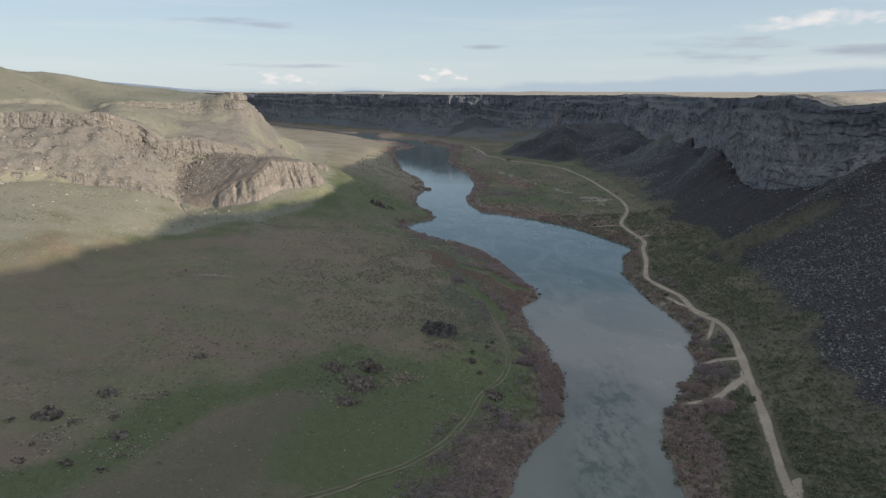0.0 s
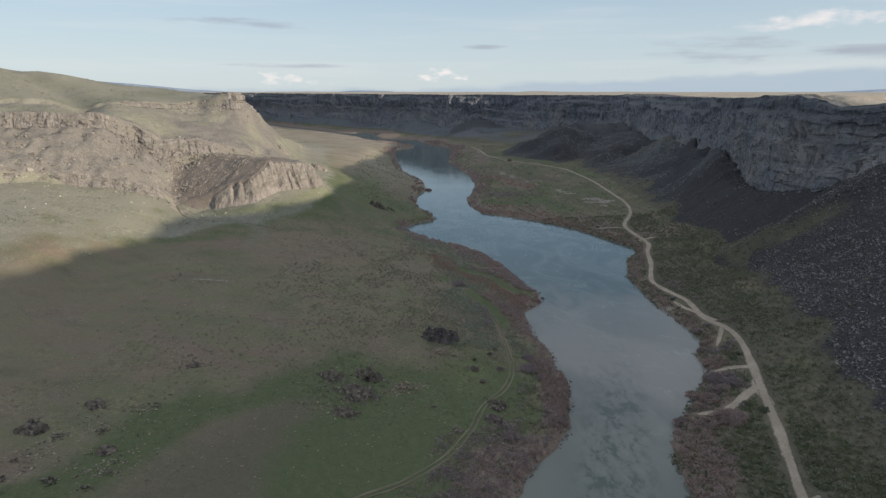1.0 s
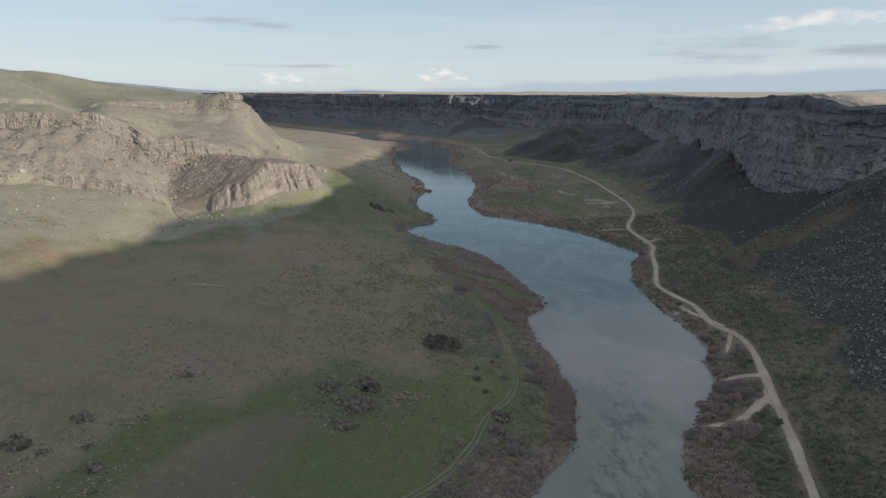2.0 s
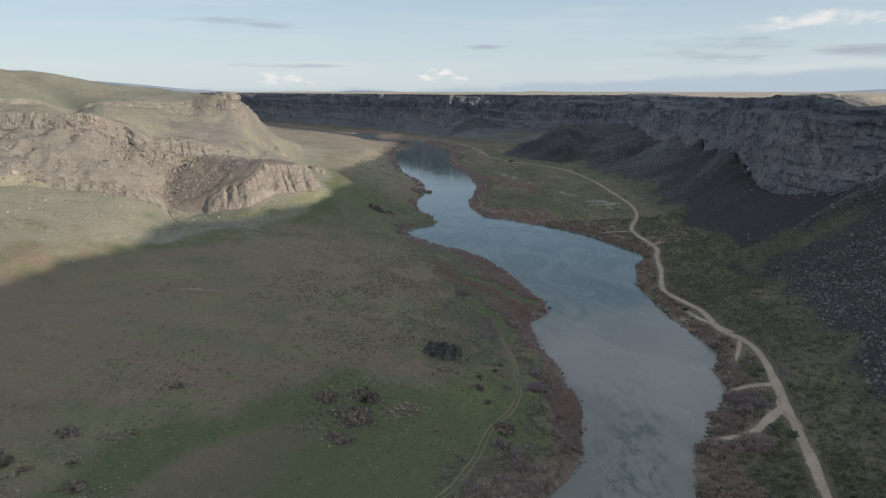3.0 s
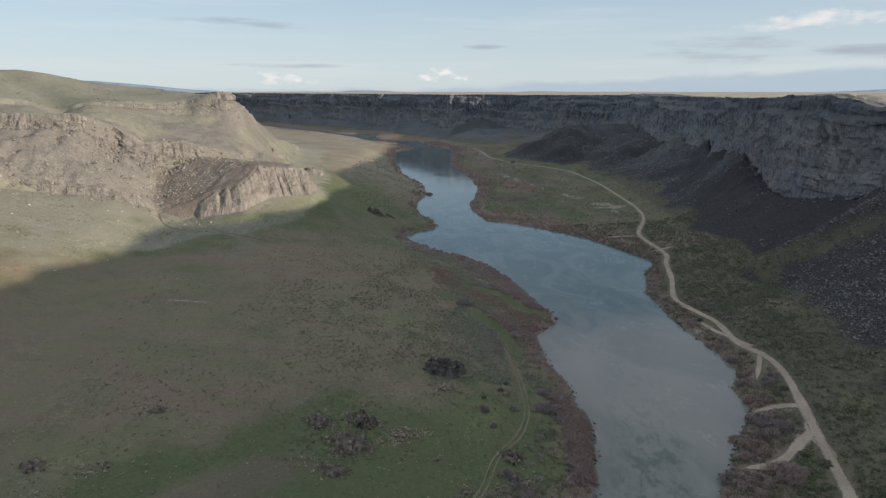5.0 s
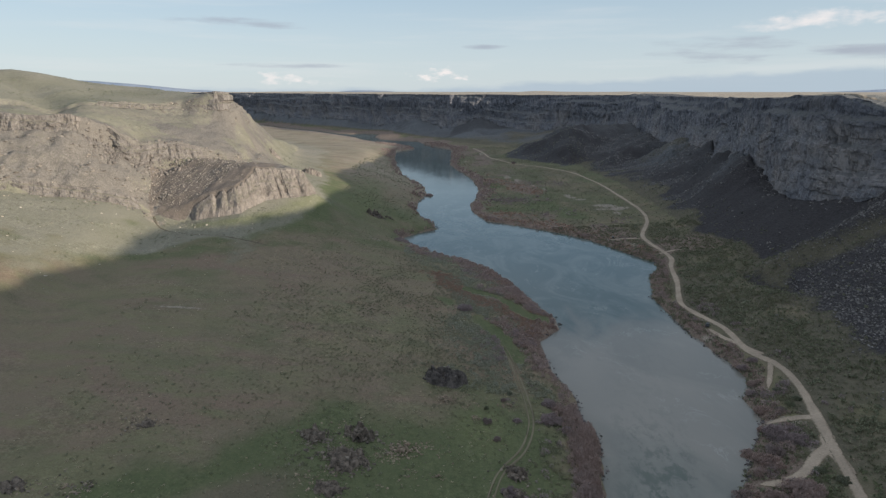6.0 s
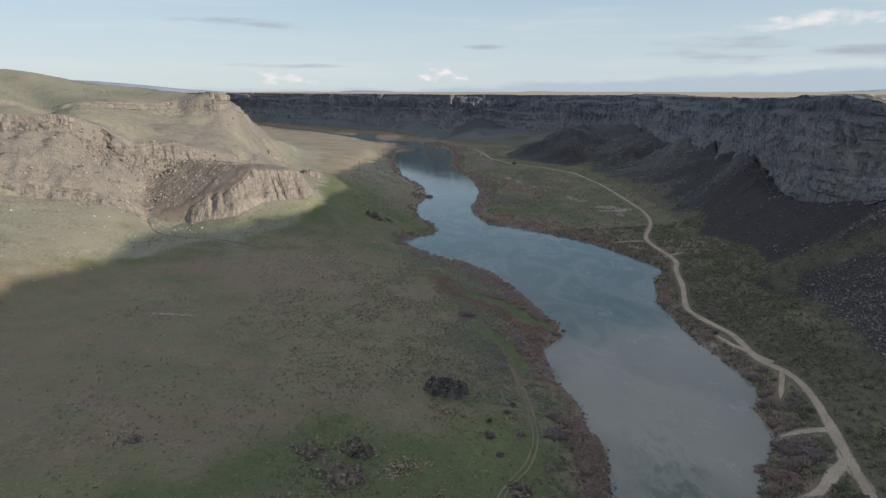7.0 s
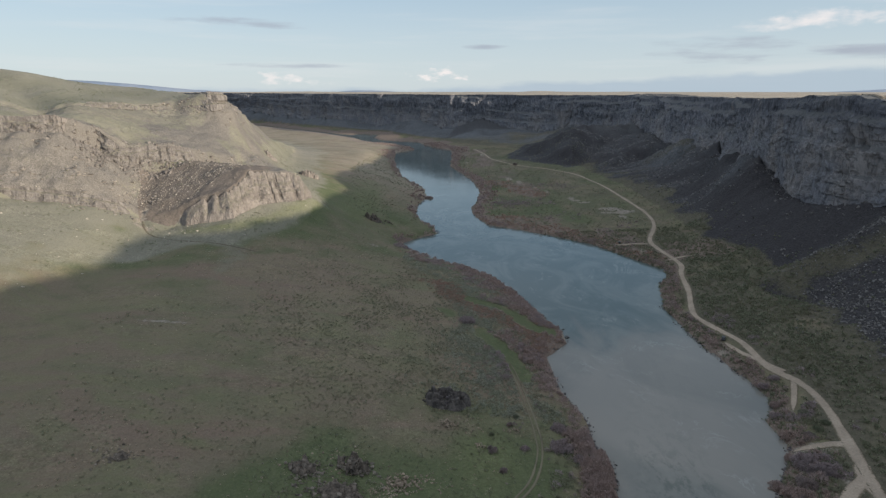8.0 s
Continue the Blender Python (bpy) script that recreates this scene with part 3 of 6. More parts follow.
FAN_GRASS = [(187, 427, 0), (199, 415, 0), (204, 388, 0), (215, 380, 0), (226, 373, 0), (238, 368, 0), (250, 362, 0)]  # thin grass along the fan's crest
RUST_FLAT = [[(38, 606, 0), (58, 594, 0), (83, 579, 0), (105, 559, 0), (119, 535, 0), (140, 503, 0), (152, 478, 0)], [(62, 850, 0), (75, 819, 0), (93, 781, 0), (107, 739, 0)], [(48, 625, 0), (78, 608, 0)]]
GRASS_FLAT = [[(87, 645, 0), (103, 668, 0), (118, 628, 0), (124, 601, 0)], [(47, 645, 0), (70, 640, 0)], [(60, 813, 0), (66, 790, 0)]]
LEFT_RISE = [[(*p, 0.2) for p in LEFT_BANK], L1, L2, L2T, L3, L3T, L4, L4T, L5]
RIM = [(q[0] + 7, q[1] + 16 * (q[1] > 1380), q[2]) for q in R3]  # the plateau's edge, a little behind the wall's lip
RIGHT_RISE = [[(*p, 0.2) for p in RIGHT_BANK], R1, R2, RIM]
LAWNS = ([(12, 374, 0), (24, 370, 0), (35, 358, 0), (43, 347, 0), (48, 341, 0)], [(14, 332, 0), (19, 324, 0), (24, 316, 0), (28, 304, 0), (31, 288, 0)], [(-2, 351, 0), (2, 348, 0)], [(16, 462, 0), (26, 450, 0)])
RUST = [(-4, 398, 0), (2, 379, 0), (12, 362, 0), (24, 353, 0), (35, 345, 0), (43, 332, 0), (43, 318, 0)]
STEEP = ((LEFT_RISE, 2), (LEFT_RISE, 4), (LEFT_RISE, 6), (RIGHT_RISE, 2))


def beyond(x, y, line, side):
    """Whether points lie on the hill's side of a contour."""
    ring = [(p[0], p[1]) for p in line]
    ring += [(-9000, ring[-1][1]), (-9000, ring[0][1])] if side < 0 else [(-9000, ring[-1][1]), (-9000, 9000), (9000, 9000), (9000, ring[0][1])]
    inside = np.zeros(x.shape, bool)
    for (ax, ay), (bx, by) in zip(ring, ring[1:] + ring[:1]):
        if ay != by:
            inside ^= ((ay > y) != (by > y)) & (x < (bx - ax) * (y - ay) / (by - ay) + ax)
    return inside


def near(x, y, line):
    """The distance to a contour, and the contour's height there."""
    best, level = np.full(x.shape, 1e12), np.zeros(x.shape)
    for a, b in zip(line, line[1:]):
        ux, uy = b[0] - a[0], b[1] - a[1]
        k = np.clip(((x - a[0]) * ux + (y - a[1]) * uy) / (ux * ux + uy * uy), 0, 1)
        d = (x - a[0] - k * ux) ** 2 + (y - a[1] - k * uy) ** 2
        less = d < best
        best = np.where(less, d, best)
        level = np.where(less, a[2] + k * (b[2] - a[2]), level)
    return np.sqrt(best), level


def side_height(x, y, lines, side, z, zone):
    """Fills in z and zone (contour number + share of the way to the next) for points of one side of the river."""
    on = beyond(x, y, lines[0], side)
    idx = np.flatnonzero(on)
    px, py = x[idx], y[idx]
    wx = px + 5.0 * fbm(px / 38, py / 38, None, 3, 21) + 1.5 * value_noise(px / 7, py / 7, None, 25)
    wy = py + 5.0 * fbm(px / 38, py / 38, None, 3, 31) + 1.5 * value_noise(px / 7, py / 7, None, 35)
    d0, _ = near(px, py, lines[0])
    warp = smooth(d0, 15, 80) * (1 - np.exp(-(((px + 160) / 75) ** 4 + ((py - 480) / 55) ** 4)))
    wx, wy = px + (wx - px) * warp, py + (wy - py) * warp
    band = np.zeros(idx.shape, int)
    for k, line in enumerate(lines[1:], 1):
        band = np.where((band == k - 1) & beyond(wx, wy, line, side), k, band)
    for k in range(len(lines)):
        pick = np.flatnonzero(band == k)
        if not len(pick):
            continue
        da, za = near(wx[pick], wy[pick], lines[k])
        if k + 1 == len(lines):
            h, w = za - (0.1 * da if side < 0 else 0.0), np.clip(da / 200, 0, 0.99)
        else:
            db, zb = near(wx[pick], wy[pick], lines[k + 1])
            w = da / (da + db + 1e-6)
            ease = np.clip((w - 0.45) / 0.55, 0, 1) ** (1 if side < 0 else 2.5) if any(s[0] is lines and s[1] == k for s in STEEP) else w
            h = za + (zb - za) * ease
        z[idx[pick]], zone[idx[pick]] = h, k + w
    bank = smooth(d0, 0, 5)
    z[idx] += 1.1 * bank * (1 - smooth(d0, 5, 60))
    return idx, d0


def base_land(x, y):
    """The ground's height by the contours alone, with its zone on the left (negative numbers) or the right, and the distance from the water."""
    z, zone, shore = np.full(x.shape, -1.6), np.zeros(x.shape), np.zeros(x.shape)
    left, dl = side_height(x, y, LEFT_RISE, -1, z, zone)
    zone[left] = -1 - zone[left]
    right_zone = np.zeros(x.shape)
    right, dr = side_height(x, y, RIGHT_RISE, 1, z, right_zone)
    zone[right] = 1 + right_zone[right]
    shore[left], shore[right] = dl, dr
    return z, zone, shore


def relief(x, y, z, zone, shore):
    """Adds swells, gullies, crests and roughness."""
    rough = smooth(shore, 6, 90)
    z = z + rough * (np.where((zone < -2) & (zone > -4), 0.6, 1.3) * fbm(x / 70, y / 70, None, 3, 3) + 0.5 * fbm(x / 14, y / 14, None, 3, 7))
    hill = (zone < -3.5) & (zone > -7)
    z = z + np.where(hill, 2.2 * fbm(x / 16, y / 16, None, 4, 11) + 3.0 * (0.4 - np.abs(value_noise(x / 11, y / 7, None, 27))) * (zone > -5.05) * smooth(x, -205, -222) + 0.5 * value_noise(x / 3.3, y / 3.3, None, 12) + np.where(zone > -5.1, 1.8 * smooth(fbm(x / 14, y / 8, None, 4, 107), 0.0, 0.22) * (1 - smooth(x, -215, -200)), 0), 0)
    talus = (zone > 2) & (zone < 3)
    gully = 2.4 * np.abs(value_noise((y + 0.15 * x) / 22, x / 160, None, 15)) * smooth(zone, 2.1, 2.6) * smooth(y, 1300, 1000)
    gully = gully + 9.0 * (0.6 - np.abs(value_noise((y + 0.5 * x) / 48, x / 220, None, 16))) * smooth(zone, 2.15, 2.6) * smooth(zone, 2.99, 2.75) * smooth(y, 440, 540) * smooth(y, 1300, 1100)
    z = z + np.where(talus, 1.4 * fbm(x / 18, y / 18, None, 4, 13) + 0.7 * value_noise(x / 3.1, y / 3.1, None, 14) + gully, 0) * smooth(shore, 30, 120)
    wob = 5 * fbm(x / 20, y / 20, None, 3, 18)
    z = z + np.where((zone > 1.8) & (zone < 3), 6.0 * np.exp(-(((near(x, y, CREST)[0] + wob) / 9) ** 2)) - 3.0 * np.exp(-((near(x, y, HOLLOW)[0] / 14) ** 2)) + 4.5 * np.exp(-(((near(x, y, HUMP)[0] + 0.5 * wob) / 8) ** 2)) - 4.0 * np.exp(-(((near(x, y, TRENCH)[0] + 0.3 * wob) / 5) ** 2)), 0)
    z = z + np.where(talus, 9 * (0.5 - np.abs(value_noise((y - x) / 75, (x + y) / 400, None, 20))) * smooth(zone, 2.1, 2.6) * smooth(zone, 2.99, 2.7) * smooth(y, 1200, 1350), 0)
    z = z + np.where((zone >= 4) & (y > 3000), 26 * smooth(y, 3000, 4300) * np.maximum(0, fbm(x / 700, y / 900, None, 4, 19) - 0.1), 0)
    z = z - np.where((zone < -1.5) & (zone > -4), 1.6 * np.exp(-((near(x, y, GULLY)[0] / 2.4) ** 2)), 0)
    # spurs of dark rubble that lean on the canyon wall, and a shallow dell in the grassy hill
    heap = np.abs(value_noise((y + 0.4 * x) / 62, (x - 0.4 * y) / 500, None, 24)) + 0.5 * np.abs(value_noise((y + 0.3 * x) / 27, x / 300, None, 26))
    z = z + np.where((zone > 2) & (zone < 3), 22 * (0.62 - heap) * smooth(zone, 2.2, 2.85) * smooth(y, 520, 640), 0)
    # cones of rubble under the gullies of the wall
    fan = (1 - np.abs(value_noise((y + 0.3 * x) / 44, (x - 0.3 * y) / 600, None, 29))) ** 2 + 0.45 * (1 - np.abs(value_noise((y + 0.3 * x) / 17, (x - 0.3 * y) / 300, None, 30))) ** 3
    z = z + np.where((zone > 2) & (zone < 3.3), (22 * fan - 4 + 7 * fbm(x / 13, y / 13, None, 4, 31)) * smooth(zone, 2.35, 2.97) * smooth(y, 500, 600) * smooth(y, 1120, 960), 0)
    ragged = 7.0 * fbm(x / 34, y / 34, None, 4, 22) + 7.0 * (0.4 - np.abs(value_noise(x / 21, y / 21, None, 23))) - 8.0 * (1 - np.abs(value_noise((y + 0.3 * x) / 30, (x - 0.3 * y) / 200, None, 28))) ** 4
    for line in SPURS:
        d, level = near(x, y, line)
        z = np.where((zone > 1) & (zone < 3.2), np.maximum(z, level - 0.5 * d + ragged * smooth(level - 0.5 * d, 0, 25)), z)
    z = z - np.where(zone < -5.9, 7.0 * np.exp(-((near(x, y, COOMBE)[0] / 14) ** 2)), 0)
    z = z + np.where(zone < -7, 3.0 * smooth(-zone, 7, 8.5) * fbm(x / 90, y / 90, None, 3, 17), 0)
    return z


def up_slope(x, y):
    """Metres above the foot of the near boulder slope, with a ragged edge."""
    return x - np.interp(y, [q[1] for q in BOULDER_FOOT], [q[0] for q in BOULDER_FOOT]) + 16 * fbm(x / 24, y / 24, None, 4, 41)


def lawn(x, y):
    """Strips of fresh grass on the river flat."""
    return sum(np.exp(-(((near(x, y, line)[0] + 3 * value_noise(x / 6, y / 6, None, 61)) / wide) ** 2)) for line, wide in zip(LAWNS, (6.2, 4.6, 4.0, 4.2)))


def steps(stops):
    """Coordinates from (start, spacing) stops, the spacing growing evenly between them."""
    out = [stops[0][0]]
    for (a, sa), (b, sb) in zip(stops, stops[1:]):
        while out[-1] < b - 1e-6:
            u = (out[-1] - a) / (b - a)
            out.append(out[-1] + sa * (sb / sa) ** u)
    return np.array(out)


def grid_faces(ny, nx):
    i = np.arange(ny * nx).reshape(ny, nx)
    return np.stack([i[:-1, :-1], i[:-1, 1:], i[1:, 1:], i[1:, :-1]], -1).reshape(-1, 4)


def mesh_from(name, points, faces, material, smooth_shade=True):
    """A mesh from arrays of points and of equal-sided faces."""
    me = bpy.data.meshes.new(name)
    n, k = faces.shape
    me.vertices.add(len(points))
    me.vertices.foreach_set("co", np.asarray(points, np.float32).ravel())
    me.loops.add(n * k)
    me.loops.foreach_set("vertex_index", faces.astype(np.int32).ravel())
    me.polygons.add(n)
    me.polygons.foreach_set("loop_start", np.arange(0, n * k, k, dtype=np.int32))
    me.update(calc_edges=True)
    me.polygons.foreach_set("use_smooth", np.full(n, smooth_shade))
    me.materials.append(material)
    return me


def give(me, name, values):
    me.attributes.new(name, "FLOAT", "POINT").data.foreach_set("value", np.asarray(values, np.float32))


GRID_X = steps([(-4700, 260), (-1500, 60), (-480, 3.0), (-340, 1.7), (-110, 1.8), (-60, 2.5), (300, 2.6), (420, 3.8), (1500, 60), (4700, 260)])
GRID_Y = steps([(-2500, 220), (-300, 40), (110, 2.7), (380, 2.4), (440, 1.7), (540, 1.8), (640, 3.0), (1000, 6), (1900, 12), (3200, 60), (4750, 200)])


def survey():
    """Heights, zones and distances from the water on the ground's grid, creases worn smooth away from the cliffs."""
    gx, gy = np.meshgrid(GRID_X, GRID_Y)
    x, y = gx.ravel(), gy.ravel()
    z, zone, shore = base_land(x, y)
    soft = z.reshape(gx.shape)
    for _ in range(60):
        p = np.pad(soft, 1, mode="edge")
        soft = (p[:-2, 1:-1] + p[2:, 1:-1] + 2 * soft) / 4
        p = np.pad(soft, 1, mode="edge")
        soft = (p[1:-1, :-2] + p[1:-1, 2:] + 2 * soft) / 4
    free = smooth(shore, 4, 16) * smooth(y, 1300, 900)
    for line in (L2[2:15], L2T[2:15], L3[2:14], L3T[2:14], L4[3:12], L4T[3:12], R2, RIM):
        free = free * smooth(near(x, y, line)[0], 3, 15)
    top = np.where((zone < -4) & (zone > -5), np.exp(-(((x + 166) / 54) ** 4) - ((y - 478) / 38) ** 4), 0)
    top = smooth(top, 0.15, 0.6)
    tilt = np.minimum(41 + 0.207 * (x + 205) + 0.433 * (y - 452), 67.5 - 0.1 * np.maximum(x + 160, 0))
    tilt = tilt - 6 * np.exp(-(((x + 192) / 16) ** 2 + ((y - 449) / 12) ** 2))
    z, soft = (a * (1 - top) + tilt * top for a in (z, soft.ravel()))
    z = relief(x, y, z * (1 - free) + soft * free, zone, shore)
    return [a.reshape(gx.shape) for a in (z, zone, shore)]


GRID_Z, GRID_ZONE, GRID_SHORE = survey()


def land(x, y):
    """The built ground at points: height, zone and distance from the water."""
    x, y = np.asarray(x, float), np.asarray(y, float)
    i = np.clip(np.searchsorted(GRID_X, x) - 1, 0, len(GRID_X) - 2)
    j = np.clip(np.searchsorted(GRID_Y, y) - 1, 0, len(GRID_Y) - 2)
    u = np.clip((x - GRID_X[i]) / (GRID_X[i + 1] - GRID_X[i]), 0, 1)
    v = np.clip((y - GRID_Y[j]) / (GRID_Y[j + 1] - GRID_Y[j]), 0, 1)
    z = (GRID_Z[j, i] * (1 - u) + GRID_Z[j, i + 1] * u) * (1 - v) + (GRID_Z[j + 1, i] * (1 - u) + GRID_Z[j + 1, i + 1] * u) * v
    a, c = j + (v > 0.5), i + (u > 0.5)
    return z, GRID_ZONE[a, c], GRID_SHORE[a, c]


def build_ground():
    gx, gy = np.meshgrid(GRID_X, GRID_Y)
    x, y = gx.ravel(), gy.ravel()
    z, zone, shore = GRID_Z.ravel(), GRID_ZONE.ravel(), GRID_SHORE.ravel()
    me = mesh_from("ground", np.stack([x, y, z], 1), grid_faces(len(GRID_Y), len(GRID_X)), GROUND)
    left, right = zone < 0, zone > 0
    blur = fbm(x / 30, y / 30, None, 4, 41)
    scree = np.where((zone > 1.9) & (zone < 3.0), smooth(zone + 0.3 * blur * smooth(y, 1250, 1000), 1.99 - 0.04 * smooth(y, 430, 380), 2.14 + 0.4 * smooth(y, 1150, 1400)), 0) + np.where(zone >= 3, 1, 0) * (zone < 4)
    streak = fbm((y + 0.15 * x) / 20, x / 120, None, 4, 43)
    scree = scree * (1 - 0.75 * 0.6 * smooth(streak, 0.16, 0.3) * smooth(y, 560, 640) * smooth(y, 1250, 1150) * (zone < 3))
    slope = np.where((zone > 1) & (zone < 3), np.clip(0.95 * smooth(up_slope(x, y), -4, 9) + 0.3 * smooth(up_slope(x, y), -30, 0) * smooth(fbm(x / 9, y / 9, None, 3, 59), 0, 0.2), 0, 1), 0)
    grassy = np.where(right, np.exp(-(((near(x, y, FAN_GRASS)[0] + 7 * blur) / 9) ** 2)) * smooth(x, 262, 238), 0)
    slope = np.maximum(slope * (1 - 0.7 * grassy), np.where(right, 0.75 * np.exp(-(((near(x, y, TRENCH)[0] + 4 * blur) / 5) ** 2)), 0))
    scree = np.where((zone > 1) & (zone < 3), scree + (slope - scree) * smooth(y, 425, 392), scree)
    away = smooth(y + 150 * blur, 900, 1150) * (zone > 2.0) * (zone < 3)
    scree = scree * (1 - away) + away * (0.66 + 0.5 * fbm(x / 40, y / 40, None, 4, 55)) * smooth(zone, 2.0, 2.3)
    scree = scree * (1 - 0.22 * smooth(zone, 2.55, 2.9) * smooth(y, 540, 600) * smooth(fbm(x / 26, y / 26, None, 4, 57), -0.15, 0.15) * (zone < 3))
    spur = np.max([smooth(level - 0.5 * d + 6 * blur, 3, 9) for d, level in (near(x, y, line) for line in SPURS)], 0) * (zone > 1)
    # grows with distance; haze painted into the far talus colour
    far_haze = smooth(y + 120 * blur, 980, 1250)
    scree = np.maximum(np.maximum(scree, 0.95 * spur) * (1 - 0.25 * far_haze), np.where((zone > 2) & (zone < 3), 0.9 * smooth(y, 1350, 1500) * smooth(zone, 2.0, 2.25), 0))
    loose = smooth(fbm((y + 0.25 * x) / 9, (x - 0.25 * y) / 90, None, 4, 58), -0.02, 0.16)
    give(me, "scree", scree)
    give(me, "haze_and_loose_talus", (1 - 0.6 * spur) * np.clip(far_haze * (0.75 + 0.6 * fbm(x / 50, y / 50, None, 4, 56)) + smooth(y + 40 * blur, 560, 640) * (0.04 + 0.5 * loose + 0.45 * smooth(zone + 0.4 * blur, 2.35, 2.8)), 0, 1))
    rock = np.where(left, smooth(-zone + 0.5 * blur, 3.6, 4.1) * (1 - smooth(-zone, 5.9, 6.5)) * smooth(y, 700, 560), 0)
    rock = rock * (0.34 + 0.4 * smooth(x, -195, -235) + 0.65 * smooth(fbm(x / 24, y / 24, None, 4, 47), -0.2, 0.15))
    rock = np.maximum(rock, np.where(left & (zone < -6.6) & (zone > -8), 0.5, 0))
    rock = np.maximum(rock, np.where(left & (zone < -5.2), (0.7 + 0.35 * smooth(x, -240, -220)) * smooth(x, -275, -240) * smooth(y, 900, 760) * (0.45 + 0.55 * smooth(fbm(x / 20, y / 20, None, 4, 63), -0.2, 0.15)), 0))
    give(me, "rock", rock)
    give(me, "hill", np.where(left, smooth(-zone + 0.3 * blur, 2.3, 3.0), 0) * 1.0)
    give(me, "dry", np.where(zone >= 4, 1.0, np.where(left & (zone > -3.5), 0.45 * smooth(y, 600, 900) * np.clip(0.8 + 1.0 * blur, 0, 1), 0)))
    marsh = np.where((zone > 1) & (zone < 2) & (y > 470), 0.9 * smooth(fbm(x / 34, y / 60, None, 4, 49), -0.08, 0.12) * smooth(shore, 100, 50), 0)
    rust = np.where(right, np.max([1.05 * np.exp(-(((near(x, y, line)[0] + 9 * blur) / w) ** 2)) for line, w in zip(RUST_FLAT, (15, 15, 12))], 0), 0)
    meadow = np.where(right, np.max([np.exp(-(((near(x, y, line)[0] + 9 * blur) / 13) ** 2)) for line in GRASS_FLAT], 0), 0)
    marsh = np.maximum(marsh * (1 - meadow), rust * (1 - 0.6 * meadow))
    give(me, "reed", np.maximum(np.maximum(marsh, np.where(left, 1.1 * np.exp(-(((near(x, y, RUST)[0] + 5 * blur) / 6) ** 2)) * (1 - lawn(x, y)), 0)), np.where(shore > 0, 1.0 * smooth(shore + 14 * blur - 4 * smooth(y, 212, 185) * right + 9 * left * smooth(y, 300, 270) * smooth(y, 185, 200) - 12 * left * smooth(y, 200, 180) + 9 * left * smooth(y, 430, 500) * smooth(y, 1150, 1000) - 26 * smooth(y, 1180, 1260), 18, 6) * (1 - 0.2 * left * smooth(y, 205, 190)) * (1 - lawn(x, y)), 0)))
    edge = 0.91 * (x + 219) + 0.414 * (y - 484) + 5 * blur
    butte = np.where(left, smooth(edge, -2, 2) * np.exp(-((np.maximum(x + 176, 0) / 50) ** 4 + ((y - 476) / 42) ** 4)) * smooth(-zone + 0.9 * smooth(x, -176, -190), 3.9, 4.02) * (1 - smooth(-zone + 0.15 * blur, 4.9, 5.05)), 0)
    give(me, "brown", 1.2 * butte)
    bare = sum(np.exp(-(((x - a) / rx) ** 2 + ((y - b) / ry) ** 2)) for a, b, rx, ry in
               ((-122, 300, 14, 1.6), (167, 642, 7, 7), (171, 625, 9, 5), (166, 608, 4, 8), (178, 632, 8, 4), (87, 866, 5, 17), (97, 836, 4, 15), (111, 788, 2.5, 16), (121, 755, 2.5, 14), (141, 697, 5, 5), (160, 646, 9, 6), (155, 629, 6, 5), (134, 515, 7, 6), (150, 496, 6, 6), (138, 709, 4, 8), (147, 684, 8, 5), (35, 1176, 6, 12), (37, 1065, 4, 9), (134, 523, 9, 4),
                (-52, 467, 5, 4), (118, 239, 7, 4), (124, 241, 6, 3), (128, 318, 6, 5), (104, 205, 6, 4), (-204, 452, 3.5, 14), (-196, 437, 7, 5), (70, 1180, 4, 25), (121, 222, 2.5, 10), (57, 338, 4, 6)))
    give(me, "bare", np.where(right & (y > 400), 1.35, 1.0) * bare)
    field = 1.2 * np.exp(-(((x + 22) / 32) ** 2 + ((y - 185) / 50) ** 2)) + 0.9 * np.exp(-(((x - 20) / 22) ** 2 + ((y - 225) / 40) ** 2))
    field = field + 0.9 * np.exp(-(((near(x, y, [(-150, 122, 0), (-108, 139, 0), (-98, 157, 0), (-90, 174, 0), (-74, 188, 0), (-58, 203, 0), (-40, 222, 0)])[0] + 9 * blur) / 8) ** 2))
    field = field + 0.3 * np.exp(-(((x + 50) / 70) ** 2 + ((y - 165) / 50) ** 2)) - 0.6 * np.exp(-(((near(x, y, [(-82, 120, 0), (-70, 148, 0), (-61, 175, 0), (-53, 190, 0)])[0] + 7 * blur) / 13) ** 2))
    give(me, "soil", np.where(left, 1.0 * np.exp(-(((near(x, y, [(-95, 60, 0), (-78, 120, 0), (-66, 148, 0), (-57, 175, 0), (-48, 196, 0)])[0] + 8 * blur) / 26) ** 2)), 0))
    field = field + 1.1 * lawn(x, y)
    give(me, "green", np.where(left, 0.95 * field + 0.08 + 0.26 * smooth(fbm((x + 0.3 * y) / 38, (y - 0.2 * x) / 17, None, 4, 51), -0.05, 0.35) + 0.52 * smooth(y, 360, 470) * smooth(y, 760, 600) + 0.5 * smooth(-zone, 2.2, 2.9), np.where((zone > 0) & (zone < 2.3), 0.48 + 0.28 * smooth(fbm(x / 40, y / 70, None, 4, 53), -0.1, 0.25) * smooth(y, 430, 600), 0)) + 0.45 * meadow + 0.35 * grassy)
    heath = np.where((zone > 0) & (zone < 3), smooth(shore, 4, 20) * (0.75 + 0.5 * blur) * np.where(zone > 1.95, 2.0 - 1.1 * smooth(y, 900, 1150), 0.5 + 0.5 * smooth(y, 560, 440)), 0) + np.where(left, 0.2 * (1 - lawn(x, y)) * np.exp(-(((x + 10) / 55) ** 2 + ((y - 350) / 85) ** 2)), 0)
